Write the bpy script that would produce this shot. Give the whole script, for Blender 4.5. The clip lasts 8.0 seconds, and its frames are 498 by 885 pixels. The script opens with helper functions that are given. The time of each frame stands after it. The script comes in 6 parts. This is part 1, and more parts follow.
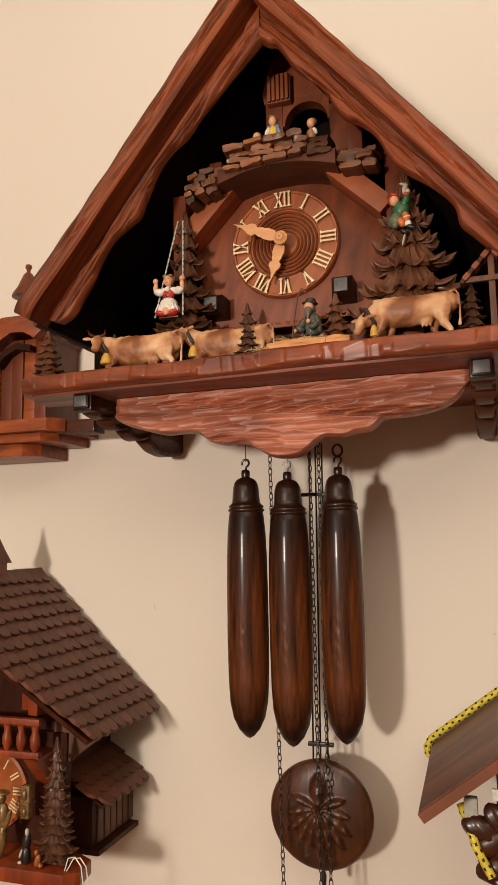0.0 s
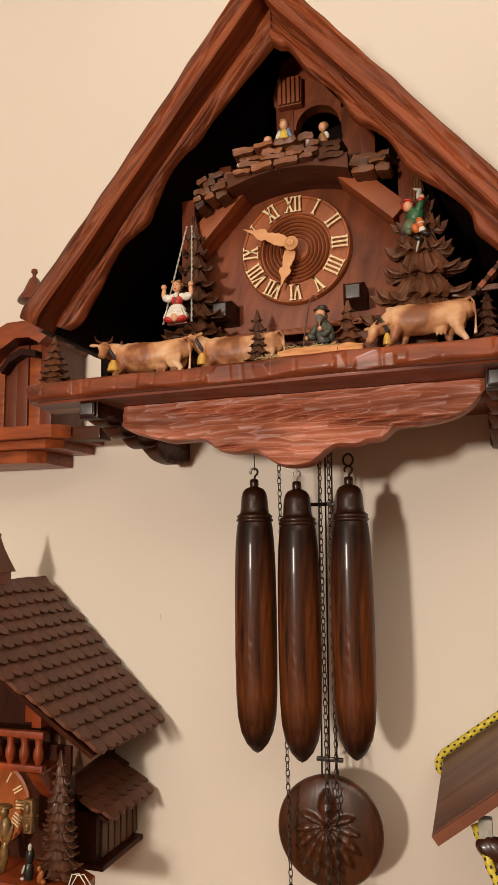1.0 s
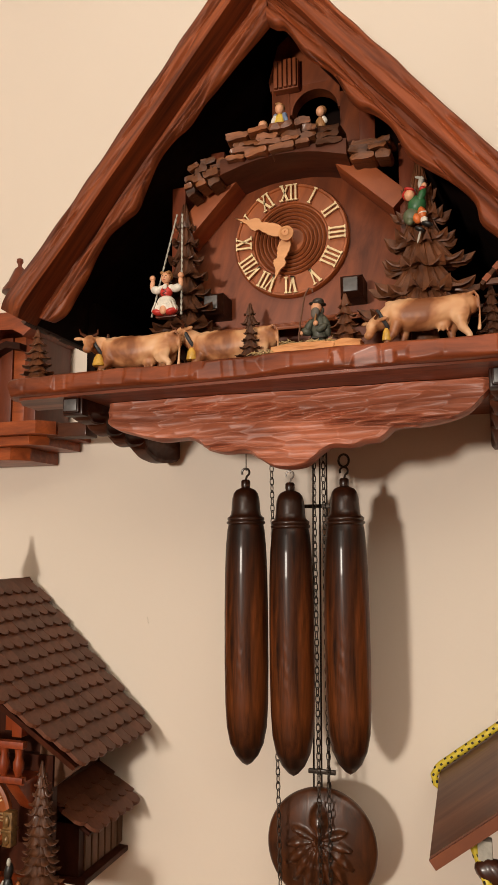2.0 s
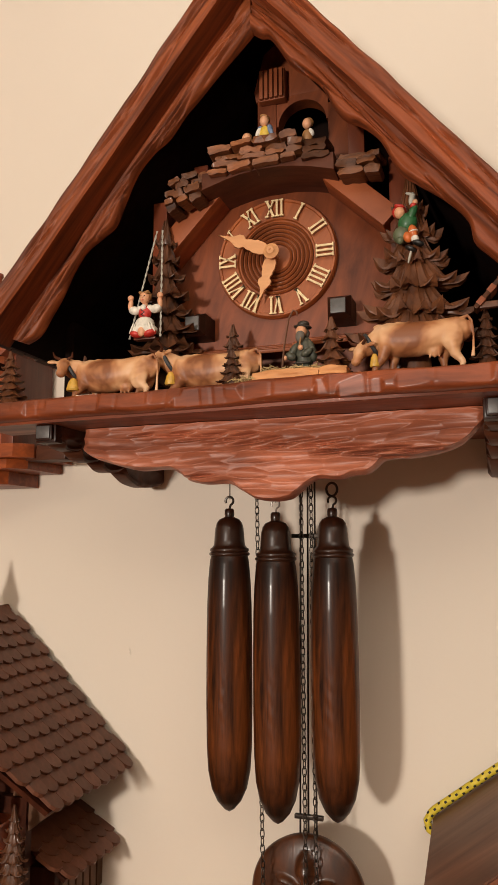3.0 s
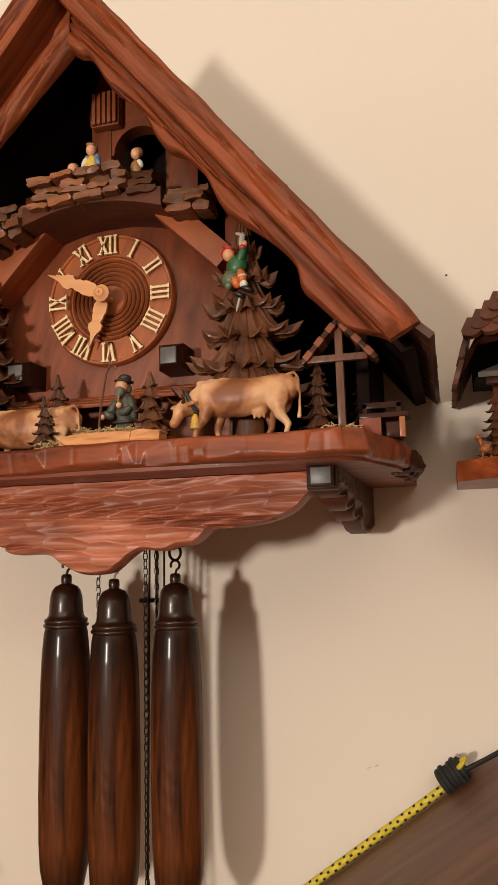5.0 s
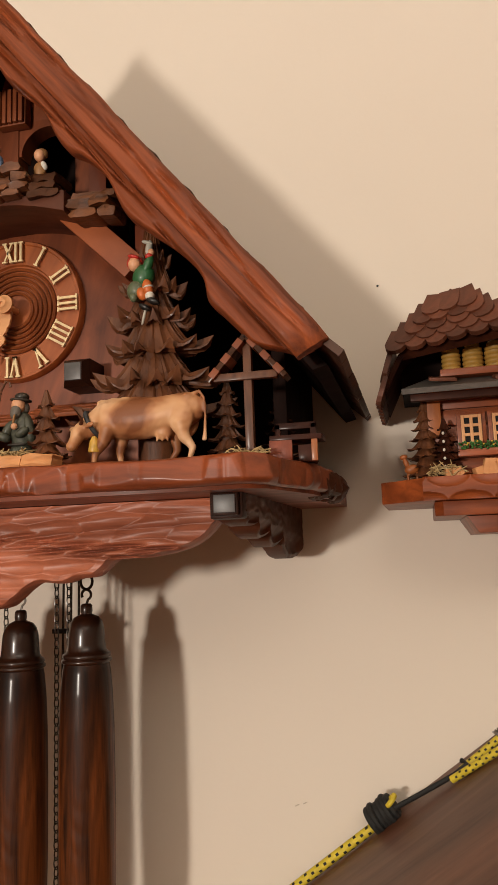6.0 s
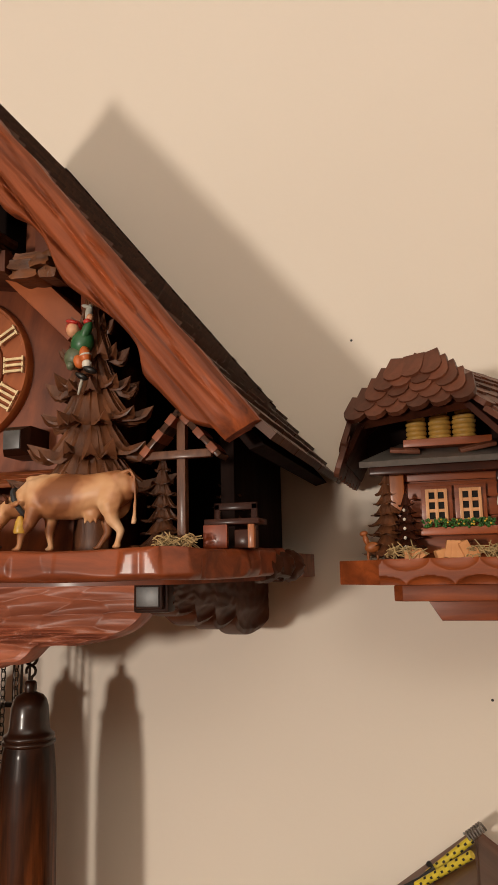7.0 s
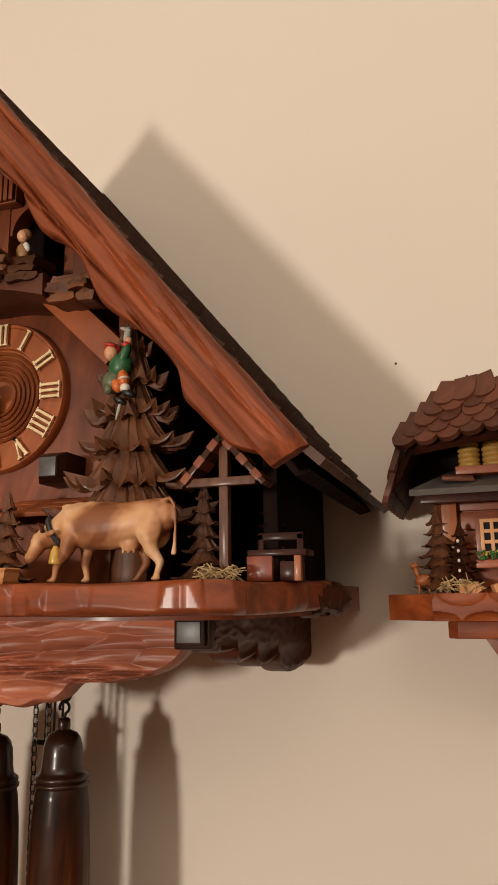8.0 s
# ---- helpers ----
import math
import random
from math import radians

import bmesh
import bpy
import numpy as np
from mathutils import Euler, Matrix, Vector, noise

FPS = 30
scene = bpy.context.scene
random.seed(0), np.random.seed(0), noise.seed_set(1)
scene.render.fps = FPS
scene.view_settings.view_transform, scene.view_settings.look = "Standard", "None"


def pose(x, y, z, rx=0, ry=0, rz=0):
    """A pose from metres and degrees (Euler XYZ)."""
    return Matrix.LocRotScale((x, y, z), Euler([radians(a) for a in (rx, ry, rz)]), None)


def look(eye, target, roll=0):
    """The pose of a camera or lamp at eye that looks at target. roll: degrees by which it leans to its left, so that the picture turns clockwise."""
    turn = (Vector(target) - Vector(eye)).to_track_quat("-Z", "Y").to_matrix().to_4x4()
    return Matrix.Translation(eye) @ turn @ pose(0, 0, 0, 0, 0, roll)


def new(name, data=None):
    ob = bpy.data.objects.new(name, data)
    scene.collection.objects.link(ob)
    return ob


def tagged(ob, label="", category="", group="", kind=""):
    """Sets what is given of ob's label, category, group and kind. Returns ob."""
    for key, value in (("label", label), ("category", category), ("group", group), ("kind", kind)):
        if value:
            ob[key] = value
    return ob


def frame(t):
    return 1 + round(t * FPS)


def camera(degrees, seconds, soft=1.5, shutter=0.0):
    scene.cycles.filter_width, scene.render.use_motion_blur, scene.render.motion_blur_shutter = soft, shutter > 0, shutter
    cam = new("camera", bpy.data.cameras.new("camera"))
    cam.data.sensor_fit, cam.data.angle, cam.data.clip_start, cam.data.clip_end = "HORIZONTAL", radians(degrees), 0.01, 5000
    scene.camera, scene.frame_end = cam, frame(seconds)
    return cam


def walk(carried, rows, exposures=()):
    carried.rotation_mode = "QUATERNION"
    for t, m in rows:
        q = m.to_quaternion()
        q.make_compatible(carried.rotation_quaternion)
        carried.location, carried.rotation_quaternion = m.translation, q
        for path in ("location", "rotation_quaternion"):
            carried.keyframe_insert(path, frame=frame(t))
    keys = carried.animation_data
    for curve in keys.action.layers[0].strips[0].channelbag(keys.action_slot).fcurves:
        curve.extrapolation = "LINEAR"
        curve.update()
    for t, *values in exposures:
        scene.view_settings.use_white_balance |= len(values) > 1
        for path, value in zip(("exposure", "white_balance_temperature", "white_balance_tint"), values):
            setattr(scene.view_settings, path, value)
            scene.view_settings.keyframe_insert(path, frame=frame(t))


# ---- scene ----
cam = camera(37.4, 8.0)
PATH = [
    (0, (0.204, -0.868, 1.508), (-0.425, 1.012, 1.773), -1.0),
    (0.5, (0.201, -0.863, 1.512), (-0.432, 1.014, 1.787), -0.9),
    (1, (0.194, -0.858, 1.516), (-0.442, 1.019, 1.789), -0.7),
    (2.5, (0.186, -0.808, 1.535), (-0.433, 1.077, 1.789), -0.2),
    (3, (0.193, -0.791, 1.551), (-0.433, 1.089, 1.822), -0.2),
    (3.5, (0.207, -0.774, 1.569), (-0.412, 1.107, 1.845), -0.4),
    (4, (0.219, -0.758, 1.588), (-0.379, 1.131, 1.856), -0.4),
    (4.5, (0.248, -0.736, 1.598), (-0.312, 1.164, 1.877), -1.1),
    (5, (0.279, -0.709, 1.605), (-0.238, 1.203, 1.884), -1.5),
    (5.2, (0.288, -0.696, 1.605), (-0.199, 1.225, 1.875), -1.5),
    (6.3, (0.33, -0.654, 1.634), (-0.109, 1.275, 1.931), -2.1),
    (6.5, (0.344, -0.645, 1.644), (-0.111, 1.28, 1.943), -1.8),
    (7, (0.367, -0.622, 1.664), (-0.161, 1.277, 2.002), -1.2),
    (7.5, (0.391, -0.607, 1.672), (-0.194, 1.269, 2.046), -1.0),
    (8, (0.353, -0.604, 1.667), (-0.249, 1.258, 2.081), -0.8),
]
walk(cam, [(t, look(eye, target, roll)) for t, eye, target, roll in PATH],
     [(0.0, 0.0), (5.0, 0.0), (6.5, -0.16), (8.0, -0.2)])


# ---------------------------------------------------------------- light
world = bpy.data.worlds.new("room_world")
scene.world = world
world.use_nodes = True
world.node_tree.nodes["Background"].inputs[0].default_value = (1.0, 0.88, 0.75, 1)
world.node_tree.nodes["Background"].inputs[1].default_value = 0.05


def lamp(name, kind, where, power, colour, size, aim=None):
    data = bpy.data.lights.new(name, kind)
    data.energy, data.color = power, colour
    if kind == "AREA":
        data.shape, data.size = "DISK", size
    else:
        data.shadow_soft_size = size
    ob = new(name, data)
    ob.matrix_basis = look(where, aim) if aim else Matrix.Translation(where)
    return ob


lamp("table_lamp_light", "POINT", (-0.39, -2.05, 1.60), 91.0, (1.0, 0.90, 0.785), 0.075)
# added unseen uplight; its bounce off the ceiling fills the shadows
lamp("floor_lamp_uplight", "AREA", (0.9, -2.3, 1.75), 64.0, (0.97, 0.95, 0.93), 0.35, (0.9, -2.3, 3.0))

# ---------------------------------------------------------------- materials


def material(name, rough=0.5, metal=0.0, coat=0.0, coat_rough=0.15):
    m = bpy.data.materials.new(name)
    m.use_nodes = True
    bsdf = m.node_tree.nodes["Principled BSDF"]
    bsdf.inputs["Roughness"].default_value = rough
    bsdf.inputs["Metallic"].default_value = metal
    bsdf.inputs["Coat Weight"].default_value = coat
    bsdf.inputs["Coat Roughness"].default_value = coat_rough
    return m, m.node_tree.nodes, m.node_tree.links, bsdf


def mapped(nodes, links, scale, turn=(0, 0, 0)):
    tc, mp = nodes.new("ShaderNodeTexCoord"), nodes.new("ShaderNodeMapping")
    mp.vector_type = "TEXTURE"
    mp.inputs["Scale"].default_value = [1 / s for s in scale]
    mp.inputs["Rotation"].default_value = [radians(a) for a in turn]
    links.new(tc.outputs["Object"], mp.inputs["Vector"])
    return mp.outputs["Vector"]


def noise_at(nodes, links, vec, scale, detail=4, rough=0.55, distort=0.0):
    n = nodes.new("ShaderNodeTexNoise")
    n.inputs["Scale"].default_value, n.inputs["Detail"].default_value = scale, detail
    n.inputs["Roughness"].default_value, n.inputs["Distortion"].default_value = rough, distort
    links.new(vec, n.inputs["Vector"])
    return n.outputs["Fac"]


def ramp(nodes, links, fac, stops):
    r = nodes.new("ShaderNodeValToRGB")
    while len(r.color_ramp.elements) < len(stops):
        r.color_ramp.elements.new(0.5)
    for e, (p, c) in zip(r.color_ramp.elements, stops):
        e.position, e.color = p, (*c, 1)
    links.new(fac, r.inputs[0])
    return r.outputs[0]


def mixed(nodes, links, kind, fac, a, b):
    m = nodes.new("ShaderNodeMix")
    m.data_type, m.blend_type = "RGBA", kind
    for socket, value in ((m.inputs[0], fac), (m.inputs[6], a), (m.inputs[7], b)):
        if isinstance(value, bpy.types.NodeSocket):
            links.new(value, socket)
        elif isinstance(value, (int, float)):
            socket.default_value = value
        else:
            socket.default_value = (*value, 1)
    return m.outputs[2]


def bumped(nodes, links, bsdf, height, strength, distance):
    b = nodes.new("ShaderNodeBump")
    b.inputs["Strength"].default_value, b.inputs["Distance"].default_value = strength, distance
    links.new(height, b.inputs["Height"])
    links.new(b.outputs[0], bsdf.inputs["Normal"])


def wood(name, dark, light, stretch, turn=(0, 0, 0), rough=0.42, coat=0.25, grain=60, bump=0.25, vary=0.0, blotch=0.55):
    """Stained wood: fine grain stretched along one axis, broad cloudy figure, satin varnish."""
    m, nodes, links, bsdf = material(name, rough, 0, coat * 0.4, 0.16)
    bsdf.inputs["Specular IOR Level"].default_value = 0.36
    dark, light = [(c[0] * 1.10, c[1] * 0.775, c[2] * 0.57) for c in (dark, light)]
    vec = mapped(nodes, links, stretch, turn)
    g = noise_at(nodes, links, vec, grain, 6, 0.62, 0.6)
    col = ramp(nodes, links, g, [(0.28, dark), (0.52, [(a + b) / 2 for a, b in zip(dark, light)]), (0.74, light)])
    cloud = noise_at(nodes, links, mapped(nodes, links, [s * 0.35 for s in stretch], turn), grain * 0.35, 3, 0.5, 1.2)
    shade = ramp(nodes, links, cloud, [(0.3, (blotch,) * 3), (0.65, (1, 1, 1))])
    col = mixed(nodes, links, "MULTIPLY", 1.0, col, shade)
    if vary:
        info = nodes.new("ShaderNodeObjectInfo")
        tone = ramp(nodes, links, info.outputs["Random"], [(0.0, (1 - vary, 1 - vary, 1 - vary)), (1.0, (1 + vary * 0.4,) * 3)])
        col = mixed(nodes, links, "MULTIPLY", 1.0, col, tone)
    links.new(col, bsdf.inputs["Base Color"])
    rr = nodes.new("ShaderNodeMapRange")
    rr.inputs["To Min"].default_value, rr.inputs["To Max"].default_value = rough + 0.12, rough - 0.08
    links.new(g, rr.inputs["Value"])
    links.new(rr.outputs[0], bsdf.inputs["Roughness"])
    bumped(nodes, links, bsdf, g, bump, 0.0012)
    return m


def paint(name, colour, rough=0.5, coat=0.1, vary=0.18, scale=220, metal=0.0, bump=0.15):
    m, nodes, links, bsdf = material(name, rough, metal, coat)
    n = noise_at(nodes, links, mapped(nodes, links, (1, 1, 1)), scale, 4)
    col = ramp(nodes, links, n, [(0.3, [c * (1 - vary) for c in colour]), (0.7, [min(1, c * (1 + vary)) for c in colour])])
    links.new(col, bsdf.inputs["Base Color"])
    bumped(nodes, links, bsdf, n, bump, 0.0006)
    return m


M = {
    # hand-carved red-brown walnut stain of the big clock
    "beam_x": wood("carved_beam_wood", (0.095, 0.026, 0.010), (0.36, 0.115, 0.045), (0.18, 1, 1), coat=0.2, rough=0.42, grain=70, bump=0.06),
    "gable_r": wood("gable_wood_a", (0.075, 0.022, 0.008), (0.43, 0.137, 0.047), (0.05, 1, 1), (0, 51.2, 0), coat=0.03, rough=0.58, grain=130, bump=0.15, blotch=0.5),
    "gable_l": wood("gable_wood_b", (0.066, 0.019, 0.006), (0.38, 0.124, 0.039), (0.05, 1, 1), (0, -51.2, 0), coat=0.03, rough=0.58, grain=130, bump=0.15, blotch=0.5),
    "apron": wood("apron_wood", (0.20, 0.068, 0.042), (0.74, 0.345, 0.245), (0.10, 1, 1), coat=0.0, rough=0.46, grain=85, blotch=0.55, bump=0.05),
    "panel": wood("panel_walnut", (0.110, 0.034, 0.012), (0.38, 0.128, 0.048), (1, 1, 0.22), (0, 16, 0), coat=0.0, rough=0.50, grain=46, blotch=0.36),
    "brace": wood("brace_wood", (0.20, 0.066, 0.024), (0.42, 0.155, 0.058), (0.12, 1, 0.3), (0, 45, 0), coat=0.05, rough=0.5),
    # near-black: the shade inside the hollow case is put into the colour
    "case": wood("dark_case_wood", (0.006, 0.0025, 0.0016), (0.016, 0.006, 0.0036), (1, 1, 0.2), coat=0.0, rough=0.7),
    "side": wood("side_wall_wood", (0.014, 0.005, 0.003), (0.040, 0.013, 0.007), (1, 1, 0.2), coat=0.1, rough=0.55),
    "post": wood("post_wood", (0.09, 0.026, 0.011), (0.20, 0.06, 0.026), (1, 1, 0.2), coat=0.25),
    "bracket": wood("bracket_wood", (0.050, 0.023, 0.015), (0.120, 0.056, 0.036), (0.3, 0.3, 1), coat=0.2, rough=0.45),
    "cap": wood("cap_wood", (0.018, 0.008, 0.006), (0.040, 0.018, 0.013), (1, 1, 1), coat=0.1, rough=0.40, bump=0.06),
    # grey stands in for the varnish reflection on the square faces
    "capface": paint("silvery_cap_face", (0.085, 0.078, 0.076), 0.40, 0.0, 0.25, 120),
    "soffit": wood("dark_soffit_wood", (0.050, 0.017, 0.007), (0.125, 0.045, 0.019), (0.2, 1, 1), coat=0.0, rough=0.55),
    "dial": wood("dial_wood", (0.20, 0.068, 0.024), (0.46, 0.185, 0.070), (1, 1, 0.12), (0, 30, 0), coat=0.3, rough=0.4, blotch=0.7),
    "ring": wood("dial_ring_wood", (0.11, 0.038, 0.014), (0.27, 0.10, 0.038), (1, 1, 0.3), coat=0.4, rough=0.34),
    "cream": paint("cream_numeral", (0.78, 0.60, 0.33), 0.5),
    "hand": wood("pale_hand_wood", (0.56, 0.36, 0.20), (0.76, 0.55, 0.34), (0.3, 1, 1), coat=0.15, rough=0.5, blotch=0.85),
    "shingle": wood("roof_shingle_wood", (0.060, 0.032, 0.022), (0.150, 0.084, 0.058), (1, 1, 0.3), coat=0.1, rough=0.5, vary=0.35),
    "log": wood("split_log_wood", (0.075, 0.030, 0.013), (0.46, 0.235, 0.115), (0.10, 1, 1), coat=0.4, rough=0.5, vary=0.5, bump=0.8, grain=110),
    "midlog": wood("brown_log_wood", (0.030, 0.012, 0.005), (0.27, 0.125, 0.046), (0.10, 1, 1), coat=0.2, rough=0.5, vary=0.5, bump=0.8, grain=110),
    "darklog": wood("dark_log_wood", (0.022, 0.009, 0.004), (0.12, 0.055, 0.022), (0.10, 1, 1), coat=0.3, rough=0.5, vary=0.4, bump=0.8, grain=110),
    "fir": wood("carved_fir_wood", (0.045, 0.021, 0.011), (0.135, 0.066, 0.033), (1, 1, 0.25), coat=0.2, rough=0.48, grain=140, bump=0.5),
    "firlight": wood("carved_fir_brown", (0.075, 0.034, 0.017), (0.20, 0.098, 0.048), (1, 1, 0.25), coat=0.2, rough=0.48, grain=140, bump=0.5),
    "weight": None,
    "weightcap": wood("weight_cap_wood", (0.014, 0.006, 0.0035), (0.045, 0.019, 0.010), (1, 1, 0.3), coat=0.9, rough=0.34),
    "disc": wood("pendulum_wood", (0.022, 0.010, 0.005), (0.110, 0.046, 0.018), (1, 1, 0.35), coat=0.6, rough=0.36, grain=80),
    "iron": paint("dark_iron", (0.045, 0.034, 0.027), 0.42, 0.1, 0.3, 300, 0.75),
    "wire": paint("bright_wire", (0.34, 0.31, 0.28), 0.5, 0, 0.1, 300, 1.0),
    "straw": paint("dry_straw", (0.42, 0.29, 0.13), 0.75, 0, 0.3),
    "trough": wood("pale_trough_wood", (0.50, 0.30, 0.15), (0.74, 0.52, 0.30), (0.2, 1, 1), coat=0.05, rough=0.6, blotch=0.85),
    "brass": paint("yellow_bell", (0.58, 0.33, 0.05), 0.4, 0.2),
    "strap": paint("blue_black_strap", (0.03, 0.032, 0.036), 0.6),
    "skin": paint("doll_skin", (0.66, 0.33, 0.18), 0.5),
    "white": paint("doll_white", (0.70, 0.65, 0.56), 0.55),
    "red": paint("doll_red", (0.48, 0.028, 0.02), 0.45),
    "green": paint("doll_green", (0.022, 0.11, 0.035), 0.45),
    "greygreen": paint("doll_grey_green", (0.10, 0.12, 0.065), 0.5),
    "orange": paint("doll_orange", (0.55, 0.13, 0.025), 0.5),
    "hair": paint("doll_hair", (0.30, 0.14, 0.045), 0.6),
    "black": paint("doll_black", (0.013, 0.012, 0.011), 0.4),
    "crook": paint("brown_stick", (0.12, 0.045, 0.02), 0.5),
    "coat": paint("doll_slate_coat", (0.055, 0.056, 0.038), 0.55, 0.1, 0.5, 260),
    "hat": paint("doll_dark_hat", (0.035, 0.026, 0.018), 0.55),
    "beard": paint("doll_grey_beard", (0.12, 0.10, 0.08), 0.65),
    "yellow": paint("doll_yellow", (0.66, 0.44, 0.05), 0.5),
    "blue": paint("doll_blue", (0.16, 0.22, 0.34), 0.5),
    "gold": paint("gilt_carving", (0.19, 0.10, 0.032), 0.42, 0.2, 0.5, 160, 0.3),
    "cordgrey": paint("grey_cord", (0.42, 0.40, 0.34), 0.7),
    "nred": wood("chalet_red_wood", (0.15, 0.042, 0.013), (0.40, 0.130, 0.043), (0.2, 1, 1), coat=0.3, rough=0.4, grain=90),
    "npost": wood("chalet_gold_wood", (0.26, 0.10, 0.030), (0.50, 0.22, 0.075), (1, 1, 0.25), coat=0.25, rough=0.42),
    "nshingle": wood("chalet_shingle_wood", (0.085, 0.037, 0.024), (0.200, 0.088, 0.058), (1, 1, 0.3), coat=0.1, rough=0.50, vary=0.45),
    "lshingle": wood("left_shingle_wood", (0.100, 0.044, 0.027), (0.185, 0.086, 0.053), (1, 1, 0.3), coat=0.15, rough=0.5, vary=0.25),
    "slate": paint("grey_eave_paint", (0.085, 0.072, 0.062), 0.5, 0.2),
    "hive": paint("straw_hive_yellow", (0.42, 0.23, 0.045), 0.55, 0.05),
    "lred": wood("balcony_red_wood", (0.13, 0.028, 0.009), (0.34, 0.085, 0.024), (1, 1, 0.25), coat=0.35, rough=0.4),
    "ldark": wood("shed_dark_wood", (0.026, 0.009, 0.005), (0.07, 0.025, 0.014), (1, 1, 0.3), coat=0.15, rough=0.5),
    "lgrey": wood("gable_grey_wood", (0.10, 0.062, 0.040), (0.17, 0.11, 0.075), (1, 1, 0.3), coat=0.05, rough=0.6),
    "roofboard": wood("plain_roof_board", (0.085, 0.040, 0.024), (0.175, 0.085, 0.050), (0.16, 1, 0.16), (0, 35, 0), coat=0.15, rough=0.48, grain=45),
    "roofedge": wood("roof_board_edge", (0.17, 0.065, 0.034), (0.30, 0.13, 0.07), (0.2, 1, 0.2), (0, 35, 0), coat=0.2, rough=0.45),
    "leafwood": wood("carved_leaf_wood", (0.030, 0.011, 0.006), (0.085, 0.030, 0.015), (1, 1, 0.4), coat=0.5, rough=0.36),
    "rope": paint("yellow_bungee", (0.62, 0.47, 0.03), 0.6, 0.05),
    "rubber": paint("black_rubber", (0.012, 0.011, 0.010), 0.75, 0.0),
    "cow": None,
    "leafgreen": paint("flower_box_green", (0.035, 0.13, 0.02), 0.55, 0, 0.5, 500),
}


def cow_paint():
    m, nodes, links, bsdf = material("painted_cow", 0.50, 0, 0.05, 0.3)
    bsdf.inputs["Specular IOR Level"].default_value = 0.45
    n = noise_at(nodes, links, mapped(nodes, links, (1, 1, 1)), 34, 3, 0.5, 0.4)
    col = ramp(nodes, links, n, [(0.38, (0.22, 0.074, 0.026)), (0.47, (0.40, 0.165, 0.066)), (0.56, (0.60, 0.315, 0.150)), (0.66, (0.70, 0.430, 0.245))])
    f = noise_at(nodes, links, mapped(nodes, links, (1, 1, 1)), 420, 4)
    links.new(col, bsdf.inputs["Base Color"])
    bumped(nodes, links, bsdf, f, 0.2, 0.0006)
    return m


M["cow"] = cow_paint()


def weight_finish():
    """Streaked stained wood, darker towards both turned ends."""
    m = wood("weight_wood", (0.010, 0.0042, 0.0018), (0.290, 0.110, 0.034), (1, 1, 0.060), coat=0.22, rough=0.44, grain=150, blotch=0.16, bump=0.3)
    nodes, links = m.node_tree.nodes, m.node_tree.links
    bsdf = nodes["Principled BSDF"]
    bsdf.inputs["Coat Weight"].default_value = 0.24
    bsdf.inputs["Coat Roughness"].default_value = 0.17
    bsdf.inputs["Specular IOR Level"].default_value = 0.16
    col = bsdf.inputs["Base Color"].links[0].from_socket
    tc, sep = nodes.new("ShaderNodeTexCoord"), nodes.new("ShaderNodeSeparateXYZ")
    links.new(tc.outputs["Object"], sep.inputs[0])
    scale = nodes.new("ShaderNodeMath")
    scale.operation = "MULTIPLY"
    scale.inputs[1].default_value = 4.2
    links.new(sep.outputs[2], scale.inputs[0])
    end_tone = ramp(nodes, links, scale.outputs[0], [(0.06, (0.18, 0.16, 0.16)), (0.26, (1, 1, 1)), (0.62, (0.95, 0.92, 0.88)), (0.92, (0.22, 0.20, 0.20))])
    links.new(mixed(nodes, links, "MULTIPLY", 1.0, col, end_tone), bsdf.inputs["Base Color"])
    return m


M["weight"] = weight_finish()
M["apron"].node_tree.nodes["Principled BSDF"].inputs["Specular IOR Level"].default_value = 0.62
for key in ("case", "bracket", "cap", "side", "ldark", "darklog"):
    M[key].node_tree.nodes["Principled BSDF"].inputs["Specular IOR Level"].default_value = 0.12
M["scuff"] = paint("scuffed_paint", (0.50, 0.42, 0.33), 0.7)
M["glassblack"] = paint("dark_window", (0.006, 0.005, 0.004), 0.9, 0.0)


def wall_paint():
    m, nodes, links, bsdf = material("painted_wall", 0.62)
    a = noise_at(nodes, links, mapped(nodes, links, (1, 1, 1)), 2.2, 3)
    col = ramp(nodes, links, a, [(0.3, (0.735, 0.64, 0.54)), (0.7, (0.77, 0.675, 0.57))])
    links.new(col, bsdf.inputs["Base Color"])
    f = noise_at(nodes, links, mapped(nodes, links, (1, 1, 1)), 150, 4, 0.5)
    bumped(nodes, links, bsdf, f, 0.10, 0.001)
    return m


M["wall"] = wall_paint()
M["taupe"] = paint("taupe_wall_paint", (0.26, 0.20, 0.15), 0.6, 0.0, 0.06, 6, 0, 0.05)
M["floor"] = wood("floor_boards", (0.16, 0.09, 0.05), (0.30, 0.18, 0.10), (0.3, 1, 1), coat=0.1, rough=0.5, grain=12)

# ---------------------------------------------------------------- building helpers


def origin(ob):
    v = Vector((0, 0, 0))
    while ob:
        v += ob.location
        ob = ob.parent
    return v


def finish(bm, smooth):
    bmesh.ops.recalc_face_normals(bm, faces=bm.faces)
    if smooth:
        for f in bm.faces:
            f.smooth = True
        for e in bm.edges:
            if len(e.link_faces) == 2 and e.calc_face_angle(0) > radians(smooth):
                e.smooth = False


def as_mesh(name, bm, mats, smooth=38):
    finish(bm, smooth)
    me = bpy.data.meshes.new(name)
    bm.to_mesh(me)
    bm.free()
    for m in mats if isinstance(mats, (list, tuple)) else [mats]:
        me.materials.append(m)
    return me


def part(name, bm, mat, parent, label="", smooth=38):
    """One mesh under a thing or part; the mesh is given in world coordinates."""
    bmesh.ops.translate(bm, vec=-origin(parent), verts=bm.verts)
    ob = new(name, as_mesh(name, bm, mat, smooth))
    ob.parent = parent
    return tagged(ob, label)


